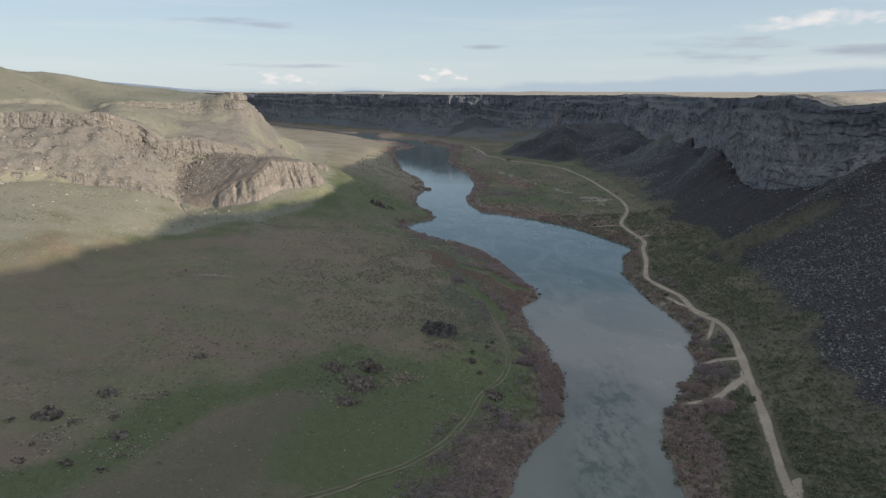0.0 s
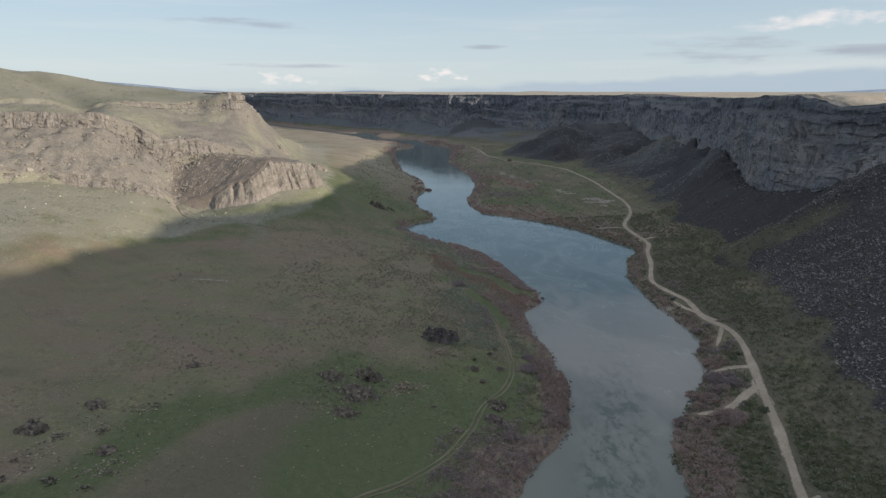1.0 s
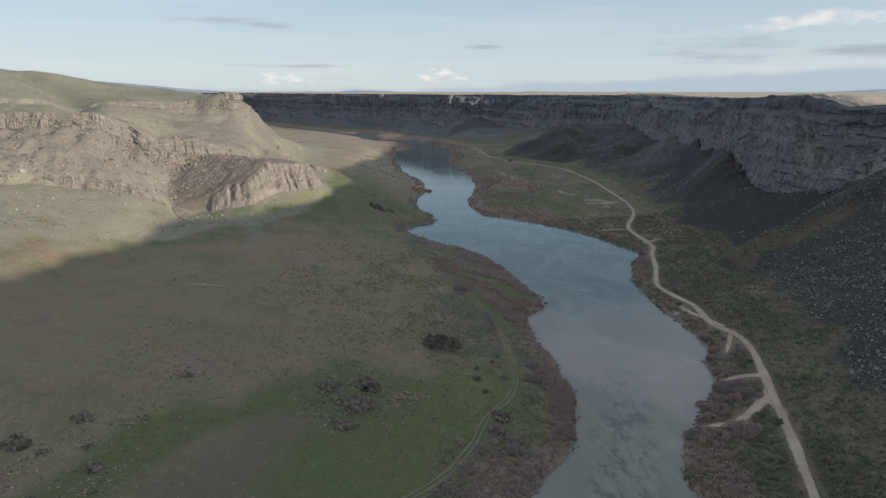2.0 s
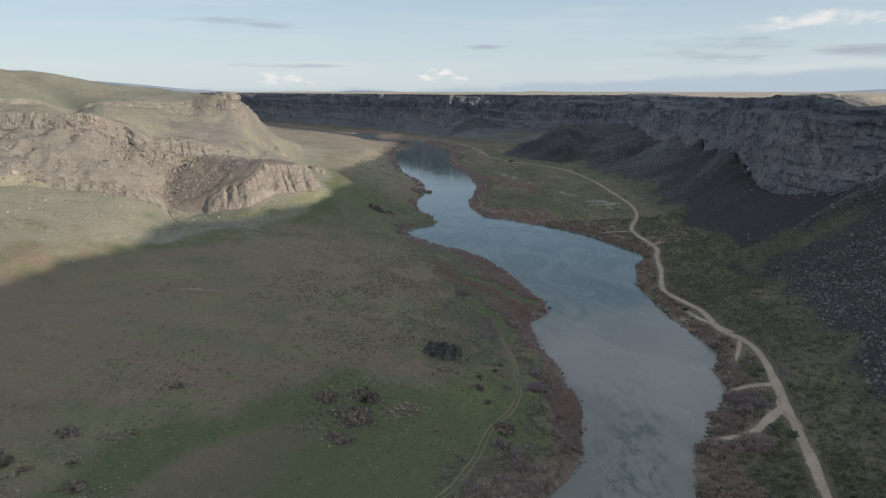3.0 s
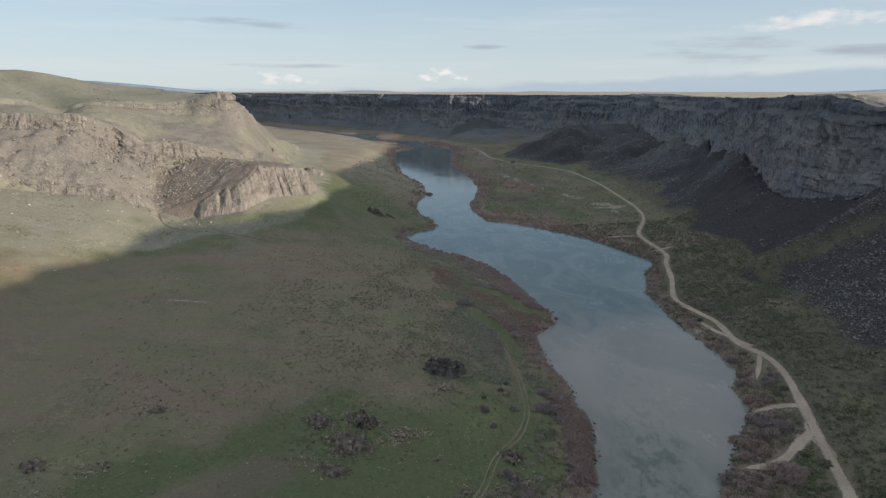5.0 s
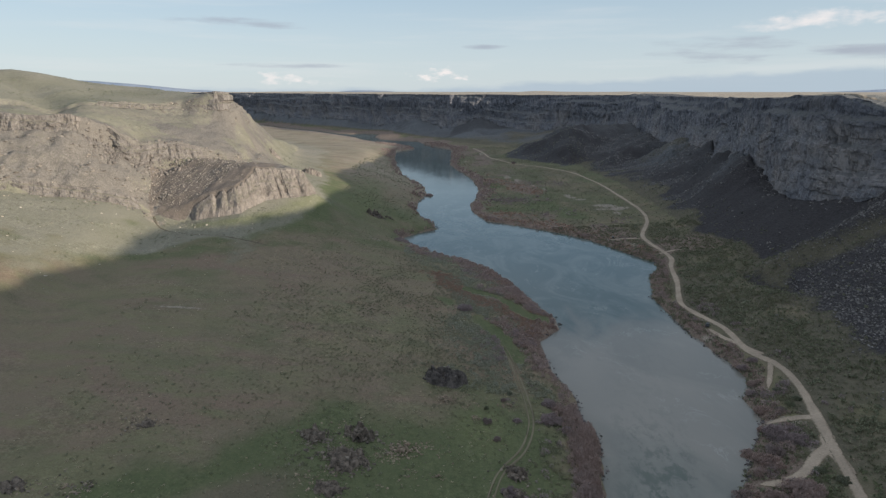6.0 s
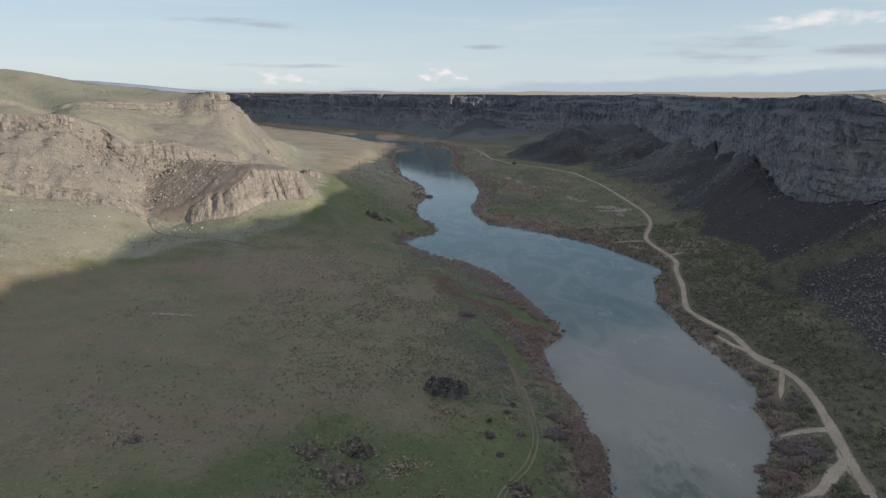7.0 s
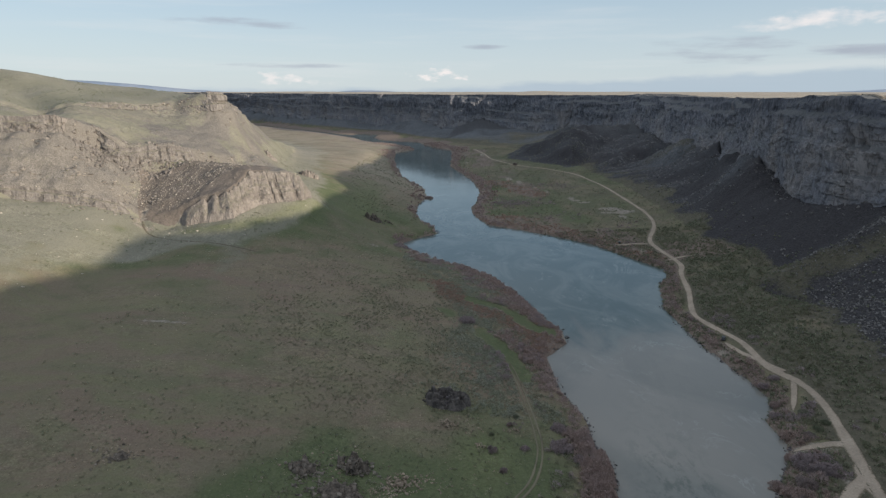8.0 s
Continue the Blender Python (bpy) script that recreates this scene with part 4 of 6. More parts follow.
    give(me, "heath", heath * (1 - 0.35 * grassy) * (1 - 0.8 * meadow))
    give(me, "fresh", np.where(left, 0.7 * np.exp(-((near(x, y, [(-165, 432, 0), (-135, 436, 0), (-112, 462, 0), (-90, 500, 0)])[0] / 11) ** 2)) + 0.7 * np.exp(-((near(x, y, [(-80, 540, 0), (-74, 620, 0), (-84, 720, 0)])[0] / 26) ** 2))
                             + 0.1 * np.exp(-((near(x, y, [(-172, 570, 0), (-150, 600, 0), (-130, 640, 0)])[0] / 16) ** 2)) + 0.8 * np.exp(-(((x - 10) / 17) ** 2 + ((y - 232) / 24) ** 2)), 0) * (zone > -6.5))
    give(me, "calm", np.clip(np.exp(-(((x + 45) / 42) ** 2 + ((y - 165) / 34) ** 2)) * 1.3, 0, 0.75) + np.where(left, 0.45 * np.exp(-(((x + 170) / 50) ** 2 + ((y - 280) / 55) ** 2)), 0))
    give(me, "bed", np.where(zone == 0, 1, 0))
    return tagged(new("ground", me), "dry grass valley floor, green meadow and rolling canyon hills", "ground", kind="structure")


build_ground()


def build_water():
    xs, ys = np.linspace(-1500, 420, 12), np.linspace(-1400, 2600, 24)
    gx, gy = np.meshgrid(xs, ys)
    me = mesh_from("water", np.stack([gx.ravel(), gy.ravel(), 0 * gx.ravel()], 1), grid_faces(len(ys), len(xs)), WATER)
    tagged(new("water", me), "calm grey-green river reflecting the sky", "river", kind="structure")


build_water()


def build_backdrop():
    """A low range of hills on the horizon, with distance haze in their colour."""
    x = np.linspace(-4600, 4600, 240)
    top = 95 * smooth(-x, 1350, 2900) + 17 * np.exp(-(((x + 640) / 150) ** 2)) + 10 * np.exp(-(((x + 420) / 130) ** 2)) + 34 * smooth(x, 2500, 3700) + 7 * np.abs(fbm(x / 330, x * 0.0, None, 4, 65))
    rows = [np.stack([x, 0 * x + 4560 + d, 104 + k * top], 1) for d, k in ((-90, -0.3), (-40, 0.45), (0, 1.0), (60, 0.5), (120, -0.3))]
    me = mesh_from("backdrop", np.concatenate(rows), grid_faces(5, len(x)), HAZY_HILLS)
    tagged(new("backdrop", me), "low hills along the far horizon, coloured blue for haze", "hills", kind="structure")


build_backdrop()


def along(line, step):
    """Resamples a contour by arc length; returns points and their share of the line's index."""
    p = np.array(line, float)
    seg = np.sqrt(((p[1:, :2] - p[:-1, :2]) ** 2).sum(1))
    s = np.concatenate([[0], np.cumsum(seg)])
    t = np.arange(0, s[-1], step)
    return np.interp(t, s, np.arange(len(p))), t


def build_cliff(name, foot, top, step, rows, relief, material, label, seed, first=0, last=None, gaps=None, back=0.4, swell=0.0, crown=False, lumps=1.0):
    """A rock face between a foot line and a top line: chimneys, columns, ledges and broken edges."""
    foot, top = foot[first:last], top[first:last]
    index, s = along(foot, step)
    f, t = np.array(foot, float), np.array(top, float)
    pick = lambda p: np.stack([np.interp(index, np.arange(len(p)), p[:, i]) for i in range(3)], 1)
    f, t = pick(f), pick(t)
    run = np.gradient(0.5 * (f[:, :2] + t[:, :2]), axis=0)
    for _ in range(int(14 / step)):
        run[1:-1] = (run[:-2] + run[1:-1] * 2 + run[2:]) / 4
    run /= np.linalg.norm(run, axis=1, keepdims=True)
    way = np.stack([run[:, 1], -run[:, 0]], 1)
    mean_in = ((t - f)[:, :2] * way).sum()
    if mean_in > 0:
        way = -way
    if crown:  # the edge meets the ground behind it
        t[:, 2] = land(t[:, 0] - 0.5 * way[:, 0], t[:, 1] - 0.5 * way[:, 1])[0] - 0.4
    v = np.linspace(-0.06, 1.0, rows)
    V, S_ = np.meshgrid(v, s, indexing="ij")
    H = (t - f)[None, :, 2]
    Z = f[None, :, 2] + H * V
    # steep bands with a ledge that steps back, buttresses, chimneys and columns
    wander = S_ + 9 * value_noise(S_ / 23, Z / 30, None, seed + 13)
    step_at = 0.66 + 0.12 * value_noise(S_ / 60, 0 * S_, None, seed + 15)
    far = smooth(f[None, :, 1], 1150, 1320)
    profile = back * ((0.6 + 0.3 * far) * V.clip(0, 1) + (0.4 - 0.3 * far) * smooth(V, step_at - (0.4 if crown else 0.05), step_at + (0.34 if crown else 0.08)))
    base = f[None, :, :2] + (t - f)[None, :, :2] * profile[..., None] + way[None] * (5.0 * far)[..., None]
    ends = smooth(np.minimum(s, s[-1] - s), 0, 12)[None]
    broken = ends * (smooth(value_noise(S_ / 21, 0 * S_, None, seed + 11), *gaps) if gaps else 1.0)
    base = base - way[None] * (6.0 * (1 - broken))[..., None]
    Z = f[None, :, 2] + H * V * ends - 1.5 * (1 - ends)
    size = relief * (1 - 0.6 * far) * ends * np.clip(H / 40, 0.25, 1.0) * (0.35 + 0.65 * np.sin(np.pi * V.clip(0.02, 1) ** 0.7))
    chimney = 1 - np.abs(value_noise(wander / 17, Z / 90, None, seed + 1))
    column = np.abs(value_noise(wander / 3.4, Z / 40, None, seed + 2)) - 1.0 * (1 - np.abs(value_noise(wander / 8.5, Z / 50, None, seed + 7))) ** 9
    bulge = fbm(S_ / 40, Z / 22, None, 4, seed + 3)
    chip = fbm(S_ / 4, Z / 2.6, None, 3, seed + 5)
    buttress = fbm(S_ / 95, Z / 200, None, 2, seed + 17)
    push = size * (1.6 * lumps * bulge - 1.0 * chimney**7 + 0.65 * column + 1.3 * lumps * chip + swell * buttress)
    xy = base + way[None] * push[..., None]
    Z = Z + size * 0.35 * chip + np.where(V > 0.93, (0.3 if crown else 1.2) * fbm(S_ / 12, V * 0, None, 4, seed + 9), 0)
    pts = np.concatenate([xy, Z[..., None]], -1)
    # a lip that runs back into the ground behind the edge
    lip = pts[-1:].copy()
    lip[..., :2] -= way[None] * np.clip(0.35 * H + 1.5, 3, 12)[..., None]
    lip[..., 2] = np.minimum(lip[..., 2] - 0.4, land(lip[..., 0], lip[..., 1])[0] - 0.5)
    pts = np.concatenate([pts, lip], 0)
    me = mesh_from(name, pts.reshape(-1, 3), grid_faces(rows + 1, len(s)), material, False)
    return tagged(new(name, me), label, "cliff", kind="structure")


def build_wall():
    """The canyon wall: stacked lava flows with benches between them, buttresses, gullies and a ragged rim."""
    foot, top = np.array(R2[3:43], float), np.array(R3[3:43], float)
    index, s = along(R2[3:43], 1.8)
    f, t = (np.stack([np.interp(index, np.arange(len(p)), p[:, i]) for i in range(3)], 1) for p in (foot, top))
    f[:, 2] -= 10 * smooth(f[:, 1], 520, 620)
    run = np.gradient(0.5 * (f[:, :2] + t[:, :2]), axis=0)
    for _ in range(16):
        run[1:-1] = (run[:-2] + run[1:-1] * 2 + run[2:]) / 4
    run /= np.linalg.norm(run, axis=1, keepdims=True)
    way = np.stack([run[:, 1], -run[:, 0]], 1)
    if ((t - f)[:, :2] * way).sum() > 0:
        way = -way
    rows = 76
    V, S_ = np.meshgrid(np.linspace(-0.04, 1.0, rows), s, indexing="ij")
    H = (t - f)[None, :, 2]
    Z = f[None, :, 2] + H * V
    flat = 0 * S_
    # benches: the share of the way back that each one takes, at a height that wanders
    inset = 0.3 * V.clip(0, 1)
    total = 0.3 + flat
    for k, (height, share) in enumerate(((0.3, 0.35), (0.56, 0.5), (0.8, 0.55), (0.92, 0.3))):
        at = height + 0.09 * fbm(S_ / 70, flat, None, 3, 300 + k) + 0.012 * value_noise(S_ / 6, flat, None, 310 + k)
        w = share * smooth(value_noise(S_ / 85, flat + k, None, 320 + k) + 0.4 * value_noise(S_ / 19, flat, None, 330 + k), -0.35, 0.5)
        inset, total = inset + w * smooth(V, at - 0.015, at + 0.05), total + w
    xy = f[None, :, :2] + (t - f)[None, :, :2] * (inset / np.maximum(total, 0.75))[..., None]
    ends = smooth(np.minimum(s, s[-1] - s), 0, 12)[None]
    body = ends * (0.25 + 0.75 * np.sin(np.pi * V.clip(0.03, 0.97)))
    xy = xy + way[None] * ((4.5 + 6 * smooth(f[None, :, 1], 1350, 1450) + 8 * smooth(f[None, :, 1], 1400, 2000)) * smooth(V, 0.2, 0.9))[..., None]
    wander = S_ + 7 * value_noise(S_ / 23, Z / 18, None, 341)
    push = 7.0 * fbm(S_ / 75, Z / 120, None, 3, 342) + 3.4 * fbm(S_ / 24, Z / 20, None, 4, 343)
    push = push - 5.0 * (1 - np.abs(value_noise(wander / 34, Z / 60, None, 344))) ** 6 - 2.0 * (1 - np.abs(value_noise(wander / 11, Z / 24, None, 345))) ** 5
    push = push + 0.9 * np.abs(value_noise(wander / 3.2, Z / 7, None, 346)) + 2.0 * fbm(S_ / 5, Z / 7, None, 4, 347) + 2.2 * fbm(S_ / 11, Z / 18, None, 4, 354)
    # stepped courses, each leaning back from the one below
    course = (Z + 7 * fbm(S_ / 40, flat, None, 3, 350) + 1.6 * value_noise(S_ / 7, flat, None, 351)) / (8.0 + 3 * value_noise(S_ / 90, flat, None, 352))
    push = push + 1.5 * (0.5 - (course - np.floor(course))) * smooth(value_noise(S_ / 26, np.floor(course), None, 353), -0.5, 0.3)
    # broken lower cliffs that step out over the rubble
    push = push + (20 + 12 * fbm(S_ / 28, Z / 16, None, 4, 355)) * (0.62 - V).clip(0) * smooth(f[None, :, 1], 540, 620) * smooth(f[None, :, 1], 1060, 940)
    push = 0.4 * push + 0.6 * 1.7 * np.round((push + 0.6 * value_noise(S_ / 2.6, Z / 2.2, None, 356)) / 1.7)  # angular blocks
    push = np.maximum(push, -9 * (1 - smooth(V, 0.6, 0.97)) - 2.0)
    xy = xy + way[None] * (push * np.maximum(body, 0.8 * ends * (V < 0.5)))[..., None]
    Z = Z + body * 0.8 * fbm(S_ / 4, Z / 3, None, 3, 348) + np.where(V > 0.95, 1.8 * fbm(S_ / 13, flat, None, 4, 349), 0)
    pts = np.concatenate([xy, Z[..., None]], -1)
    lip = pts[-1:].copy()
    lip[..., :2] -= way[None] * (14.0 + 26 * smooth(f[None, :, 1], 1400, 2000))[..., None]
    lip[..., 2] = np.minimum(lip[..., 2] - 0.3, land(lip[..., 0], lip[..., 1])[0] - 0.5)
    pts = np.concatenate([pts, lip], 0)
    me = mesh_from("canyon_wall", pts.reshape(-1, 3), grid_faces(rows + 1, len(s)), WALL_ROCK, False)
    tagged(new("canyon_wall", me), "dark columnar basalt canyon wall in shade above black scree", "cliff", kind="structure")


build_wall()
build_cliff("cliff_1", L2, L2T, 0.6, 24, 5.0, LIT_ROCK, "low sunlit weathered basalt band at the hill's foot", 180, 2, 9, (0.0, 0.5))
build_cliff("cliff_2", L2, L2T, 0.6, 34, 4.5, BUTTE_ROCK, "rounded sunlit basalt cliff of a low butte", 200, 9, 17, back=0.9, crown=True, lumps=0.38)
build_cliff("cliff_3", L3, L3T, 0.6, 24, 5.5, LIT_ROCK, "upper basalt ledge with columns on the sunlit hill", 220, 2, 11, (-0.2, 0.3))
CAP = [(-236, 615, 111), (-222, 606, 111), (-211, 601, 111.5), (-203, 604, 111.5), (-199, 616, 111), (-206, 640, 108)]
CAP_TOP = [(-237, 622, 118.2), (-223, 611, 118.2), (-213, 606, 118.5), (-207, 607, 118.5), (-204, 618, 118), (-211, 641, 114)]
build_cliff("cliff_5", CAP, CAP_TOP, 0.6, 18, 4.0, LIT_ROCK, "flat-topped rimrock cap at the hill's end", 260, back=0.9, lumps=0.7)
build_cliff("cliff_4", L4, L4T, 0.6, 20, 5.0, LIT_ROCK, "pale rimrock ledge ending in a small tower", 240, 5, 12, (-0.75, -0.2), back=0.7, lumps=0.7)


# ---- roads ----
def curve_points(line, step):
    """A smooth curve through points, sampled evenly."""
    p = np.array(line, float)
    p = np.concatenate([[2 * p[0] - p[1]], p, [2 * p[-1] - p[-2]]])
    out = []
    for a, b, c, d in zip(p, p[1:], p[2:], p[3:]):
        n = max(2, int(np.linalg.norm(c - b) / step))
        for u in np.linspace(0, 1, n, endpoint=False):
            out.append(0.5 * (2 * b + (c - a) * u + (2 * a - 5 * b + 4 * c - d) * u * u + (3 * b - a - 3 * c + d) * u**3))
    return np.array(out + [p[-2]])


def strip(name, line, width, lift, label, shift=0.0, material=None, seed=0, category="road"):
    """A way laid over the ground, with soft edges and skirts that go into it."""
    p = curve_points(line, 2.0)
    run = np.gradient(p, axis=0)
    run /= np.linalg.norm(run, axis=1, keepdims=True)
    side = np.stack([run[:, 1], -run[:, 0]], 1)
    n = np.arange(len(p))
    wide = width * np.minimum(1, np.sqrt((n[::-1] + 0.15) / 3.0)) * (1 + 0.18 * value_noise(n / 6.0, n * 0.0, None, seed))
    rows = []
    for k, drop in ((-0.62, -0.8), (-0.52, 0.0), (-0.27, 0.0), (0.0, 0.05), (0.27, 0.0), (0.52, 0.0), (0.62, -0.8)):
        q = p + side * (shift + k * wide + 0.25 * value_noise(n / 3.0, n * 0.0 + k * 9, None, seed + 3))[:, None]
        z, _, _ = land(q[:, 0], q[:, 1])
        rows.append(np.concatenate([q, (z + lift + drop)[:, None]], 1))
    pts = np.stack(rows, 1)
    me = mesh_from(name, pts.reshape(-1, 3), grid_faces(len(p), 7), material or GRAVEL)
    give(me, "across", np.tile([1.0, 0.9, 0.1, 0.42, 0.1, 0.9, 1.0], len(p)))
    return tagged(new(name, me), label, category, kind="structure")


ROAD = [(90, 60), (96, 110), (102, 148), (109.5, 171), (118, 195), (125.2, 217), (132.4, 238), (140.6, 266), (142, 283), (138, 300), (139, 326), (134, 349), (133, 367),
        (144, 400), (154, 437), (162, 460), (160, 497), (162, 522), (182, 571), (191, 623), (192, 689), (192, 779), (181, 883), (152, 953), (112, 1008),
        (82, 1110), (75, 1196), (60, 1290)]
strip("road", ROAD, 3.3, 0.3, "pale winding gravel road along the river", seed=5)
BRANCHES = [[(142, 288), (136, 277), (129, 265)], [(141, 294), (137, 308), (134, 316), (132, 327)], [(132, 240), (128, 241.5), (123, 241.5), (116, 242)],
            [(129, 228), (125, 221), (119, 217), (111, 210), (102, 205.5), (95, 206)], [(101.5, 146), (105, 151), (108, 153.5)], [(158, 470), (168, 474), (174, 475)], [(160, 510), (146, 514), (133, 514)]]
for i, (line, wide) in enumerate(zip(BRANCHES, (2.0, 3.2, 3.4, 3.8, 4.0, 2.6, 2.4)), 1):
    strip(f"road_branch_{i}", line, wide, 0.28, "short pale spur off the gravel road", seed=5 + i)
strip("road_branch_8", [(122, 206), (124, 213), (123, 219), (117, 215)], 3.0, 0.26, "short pale spur off the gravel road", seed=14)
TRACK = [(-60, 128), (-32, 146), (-23, 153), (-11, 162), (1, 176), (10, 193), (15, 207), (24, 221), (29, 238), (29, 259), (28, 275), (27, 288), (25, 302)]
strip("track_rut_1", TRACK, 0.6, 0.14, "faint wheel rut across the green meadow", material=RUT, shift=-0.85, seed=11)
strip("track_rut_2", TRACK, 0.6, 0.14, "faint wheel rut across the green meadow", material=RUT, shift=0.85, seed=12)
strip("dry_gully", [(q[0], q[1]) for q in GULLY[1:]], 1.5, 0.1, "narrow eroded gully at the foot of the butte", material=DITCH, seed=13, category="gully")


# ---- rocks ----
def rock_shape(seed, n=13, flat=0.75):
    """An angular stone about 1 m across: the hull of scattered points."""
    rng = random.Random(seed)
    bm = bmesh.new()
    for _ in range(n):
        v = Vector((rng.gauss(0, 1), rng.gauss(0, 1), rng.gauss(0, 1))).normalized() * rng.uniform(0.4, 0.56)
        bm.verts.new((v.x, v.y, v.z * flat))
    hull = bmesh.ops.convex_hull(bm, input=bm.verts)
    bmesh.ops.delete(bm, geom=[v for v in bm.verts if not v.link_faces], context="VERTS")
    bmesh.ops.triangulate(bm, faces=bm.faces)
    me = bpy.data.meshes.new("rock")
    bm.to_mesh(me)
    bm.free()
    return me


def arrays(me):
    p = np.empty(len(me.vertices) * 3, np.float32)
    me.vertices.foreach_get("co", p)
    f = np.empty(len(me.loops), np.int32)
    me.loops.foreach_get("vertex_index", f)
    return p.reshape(-1, 3), f.reshape(-1, 3)


ROCKS = [rock_shape(i, 8 + i % 4, 0.65 + 0.06 * (i % 5)) for i in range(10)]
ROCK_ARRAYS = [arrays(me) for me in ROCKS]
STONE_ARRAYS = [arrays(rock_shape(50 + i, 6 + i % 2, 0.7 + 0.06 * (i % 5))) for i in range(10)]


def turned_rocks(material):
    """Copies of the stone meshes in one material, for stones that are parts."""
    out = []
    for me in ROCKS:
        c = me.copy()
        c.materials.append(material)
        out.append(c)
    return out


def joined(name, shapes, place, scale, turn, material, label, category, smooth_shade=False):
    """Many small shapes in one mesh, of kind stuff. scale: rows of x, y, z."""
    rng = np.random.default_rng(len(place))
    pick = rng.integers(0, len(shapes), len(place))
    points, faces, start = [], [], 0
    for k, (p, f) in enumerate(shapes):
        w = np.flatnonzero(pick == k)
        if not len(w):
            continue
        q = p[None] * scale[w][:, None]
        c, s = np.cos(turn[w])[:, None], np.sin(turn[w])[:, None]
        q = np.stack([q[..., 0] * c - q[..., 1] * s, q[..., 0] * s + q[..., 1] * c, q[..., 2]], -1) + place[w][:, None]
        points.append(q.reshape(-1, 3))
        faces.append((f[None] + (start + np.arange(len(w)) * len(p))[:, None, None]).reshape(-1, 3))
        start += len(w) * len(p)
    me = mesh_from(name, np.concatenate(points), np.concatenate(faces), material, smooth_shade)
    return tagged(new(name, me), label, category, kind="stuff")


def scatter(seed, n, x0, x1, y0, y1, keep):
    """Random places on the ground, kept with the chance that keep(x, y, z, zone, shore) gives."""
    rng = np.random.default_rng(seed)
    x, y = rng.uniform(x0, x1, n), rng.uniform(y0, y1, n)
    z, zone, shore = land(x, y)
    on = rng.random(n) < keep(x, y, z, zone, shore)
    return np.stack([x, y, z], 1)[on], rng


def sizes(rng, n, lo, hi, power=2.5, flat=(0.8, 1.1)):
    s = lo + (hi - lo) * rng.random(n) ** power
    return np.stack([s, s * rng.uniform(0.7, 1.2, n), s * rng.uniform(*flat, n)], 1)


def patch(x, y, size, seed, lo, hi):
    """Soft-edged random patches of a size."""
    return smooth(fbm(x / size, y / size, None, 3, seed), lo, hi)


# boulder slope under the near canyon wall
p, rng = scatter(50, 108000, 110, 300, 90, 410, lambda x, y, z, zone, shore:
                 ((zone > 1.2) & (zone < 3)) * np.maximum(smooth(up_slope(x, y), -5, 7) * (0.3 + 0.7 * smooth(fbm((x + 0.7 * y) / 7, (y - 0.7 * x) / 20, None, 3, 71), -0.22, 0.12)), 0.05 * smooth(up_slope(x, y), -22, -4)) * (1 - 0.75 * np.exp(-((near(x, y, FAN_GRASS)[0] / 9) ** 2)) * (x < 250)))
sc = sizes(rng, len(p), 0.42, 1.8, 2.4)
turn = rng.uniform(0, 6.28, len(p))
closest = np.argsort(np.where(sc[:, 0] > 0.85, p[:, 1] + 0.4 * p[:, 0], 1e6))[:300]
rest = np.ones(len(p), bool)
rest[closest] = False
field = tagged(new("boulder_slope"), "black and grey basalt boulders covering a steep scree slope", "boulder slope")
field.location = (170, 240, 10)
meshes = turned_rocks(BLACK_ROCK)
for i in closest:
    ob = new("boulder", meshes[i % len(meshes)])
    ob.parent = field
    ob.location = Vector(p[i]) - field.location + Vector((0, 0, 0.12 * sc[i, 2]))
    ob.rotation_euler, ob.scale = (0.2 * (i % 3), 0.15 * (i % 4), turn[i]), sc[i]
ob = joined("boulders", STONE_ARRAYS, p[rest] + sc[rest] * (0, 0, 0.12), sc[rest], turn[rest], BLACK_ROCK, "grey basalt boulders strewn over black scree", "boulders")

p, rng = scatter(51, 110000, 180, 400, 400, 1100, lambda x, y, z, zone, shore:
                 ((zone > 2) & (zone < 3)) * smooth(zone, 2.0, 2.2) * (0.03 + 0.6 * smooth(fbm((y + 0.25 * x) / 9, (x - 0.25 * y) / 90, None, 4, 58), 0.0, 0.18)) * (0.12 + 0.88 * smooth(y, 540, 620)))
joined("scree_stones", STONE_ARRAYS, p, sizes(rng, len(p), 0.6, 3.2), rng.uniform(0, 6.28, len(p)), BLACK_ROCK, "dark basalt stones on black scree", "stones")

p, rng = scatter(80, 12000, 230, 380, 395, 1050, lambda x, y, z, zone, shore: ((zone > 2.7) & (zone < 3.06)) * smooth(zone, 2.72, 2.98) * (0.2 + 0.8 * patch(x, y, 14, 147, -0.1, 0.2)))
joined("fallen_blocks", STONE_ARRAYS, p, sizes(rng, len(p), 0.8, 3.4, 2.4), rng.uniform(0, 6.28, len(p)), BLACK_ROCK, "fallen basalt blocks along the foot of the canyon wall", "blocks")

# pale stones on the sunlit slopes
p, rng = scatter(52, 14000, -340, -60, 300, 620, lambda x, y, z, zone, shore: ((zone < -2.5) & (zone > -3.98)) * smooth(fbm(x / 25, y / 25, None, 3, 75), -0.25, 0.25) * 0.5 * smooth(-zone, 2.3, 3.4))
joined("pale_stones", STONE_ARRAYS, p, sizes(rng, len(p), 0.4, 2.0, 2.2), rng.uniform(0, 6.28, len(p)), TAN_ROCK, "pale stones scattered on the grassy slope", "stones")
p, rng = scatter(53, 48000, -420, -120, 380, 720, lambda x, y, z, zone, shore: ((zone < -4.0) & (zone > -7.0)) * smooth(fbm(x / 18, y / 18, None, 3, 77), -0.05, 0.3) * np.where(zone > -6, 0.95, 0.25) + ((zone < -5) & (zone > -8)) * 0.35 * smooth(x, -270, -235) * smooth(fbm(x / 12, y / 12, None, 3, 78), -0.1, 0.2))
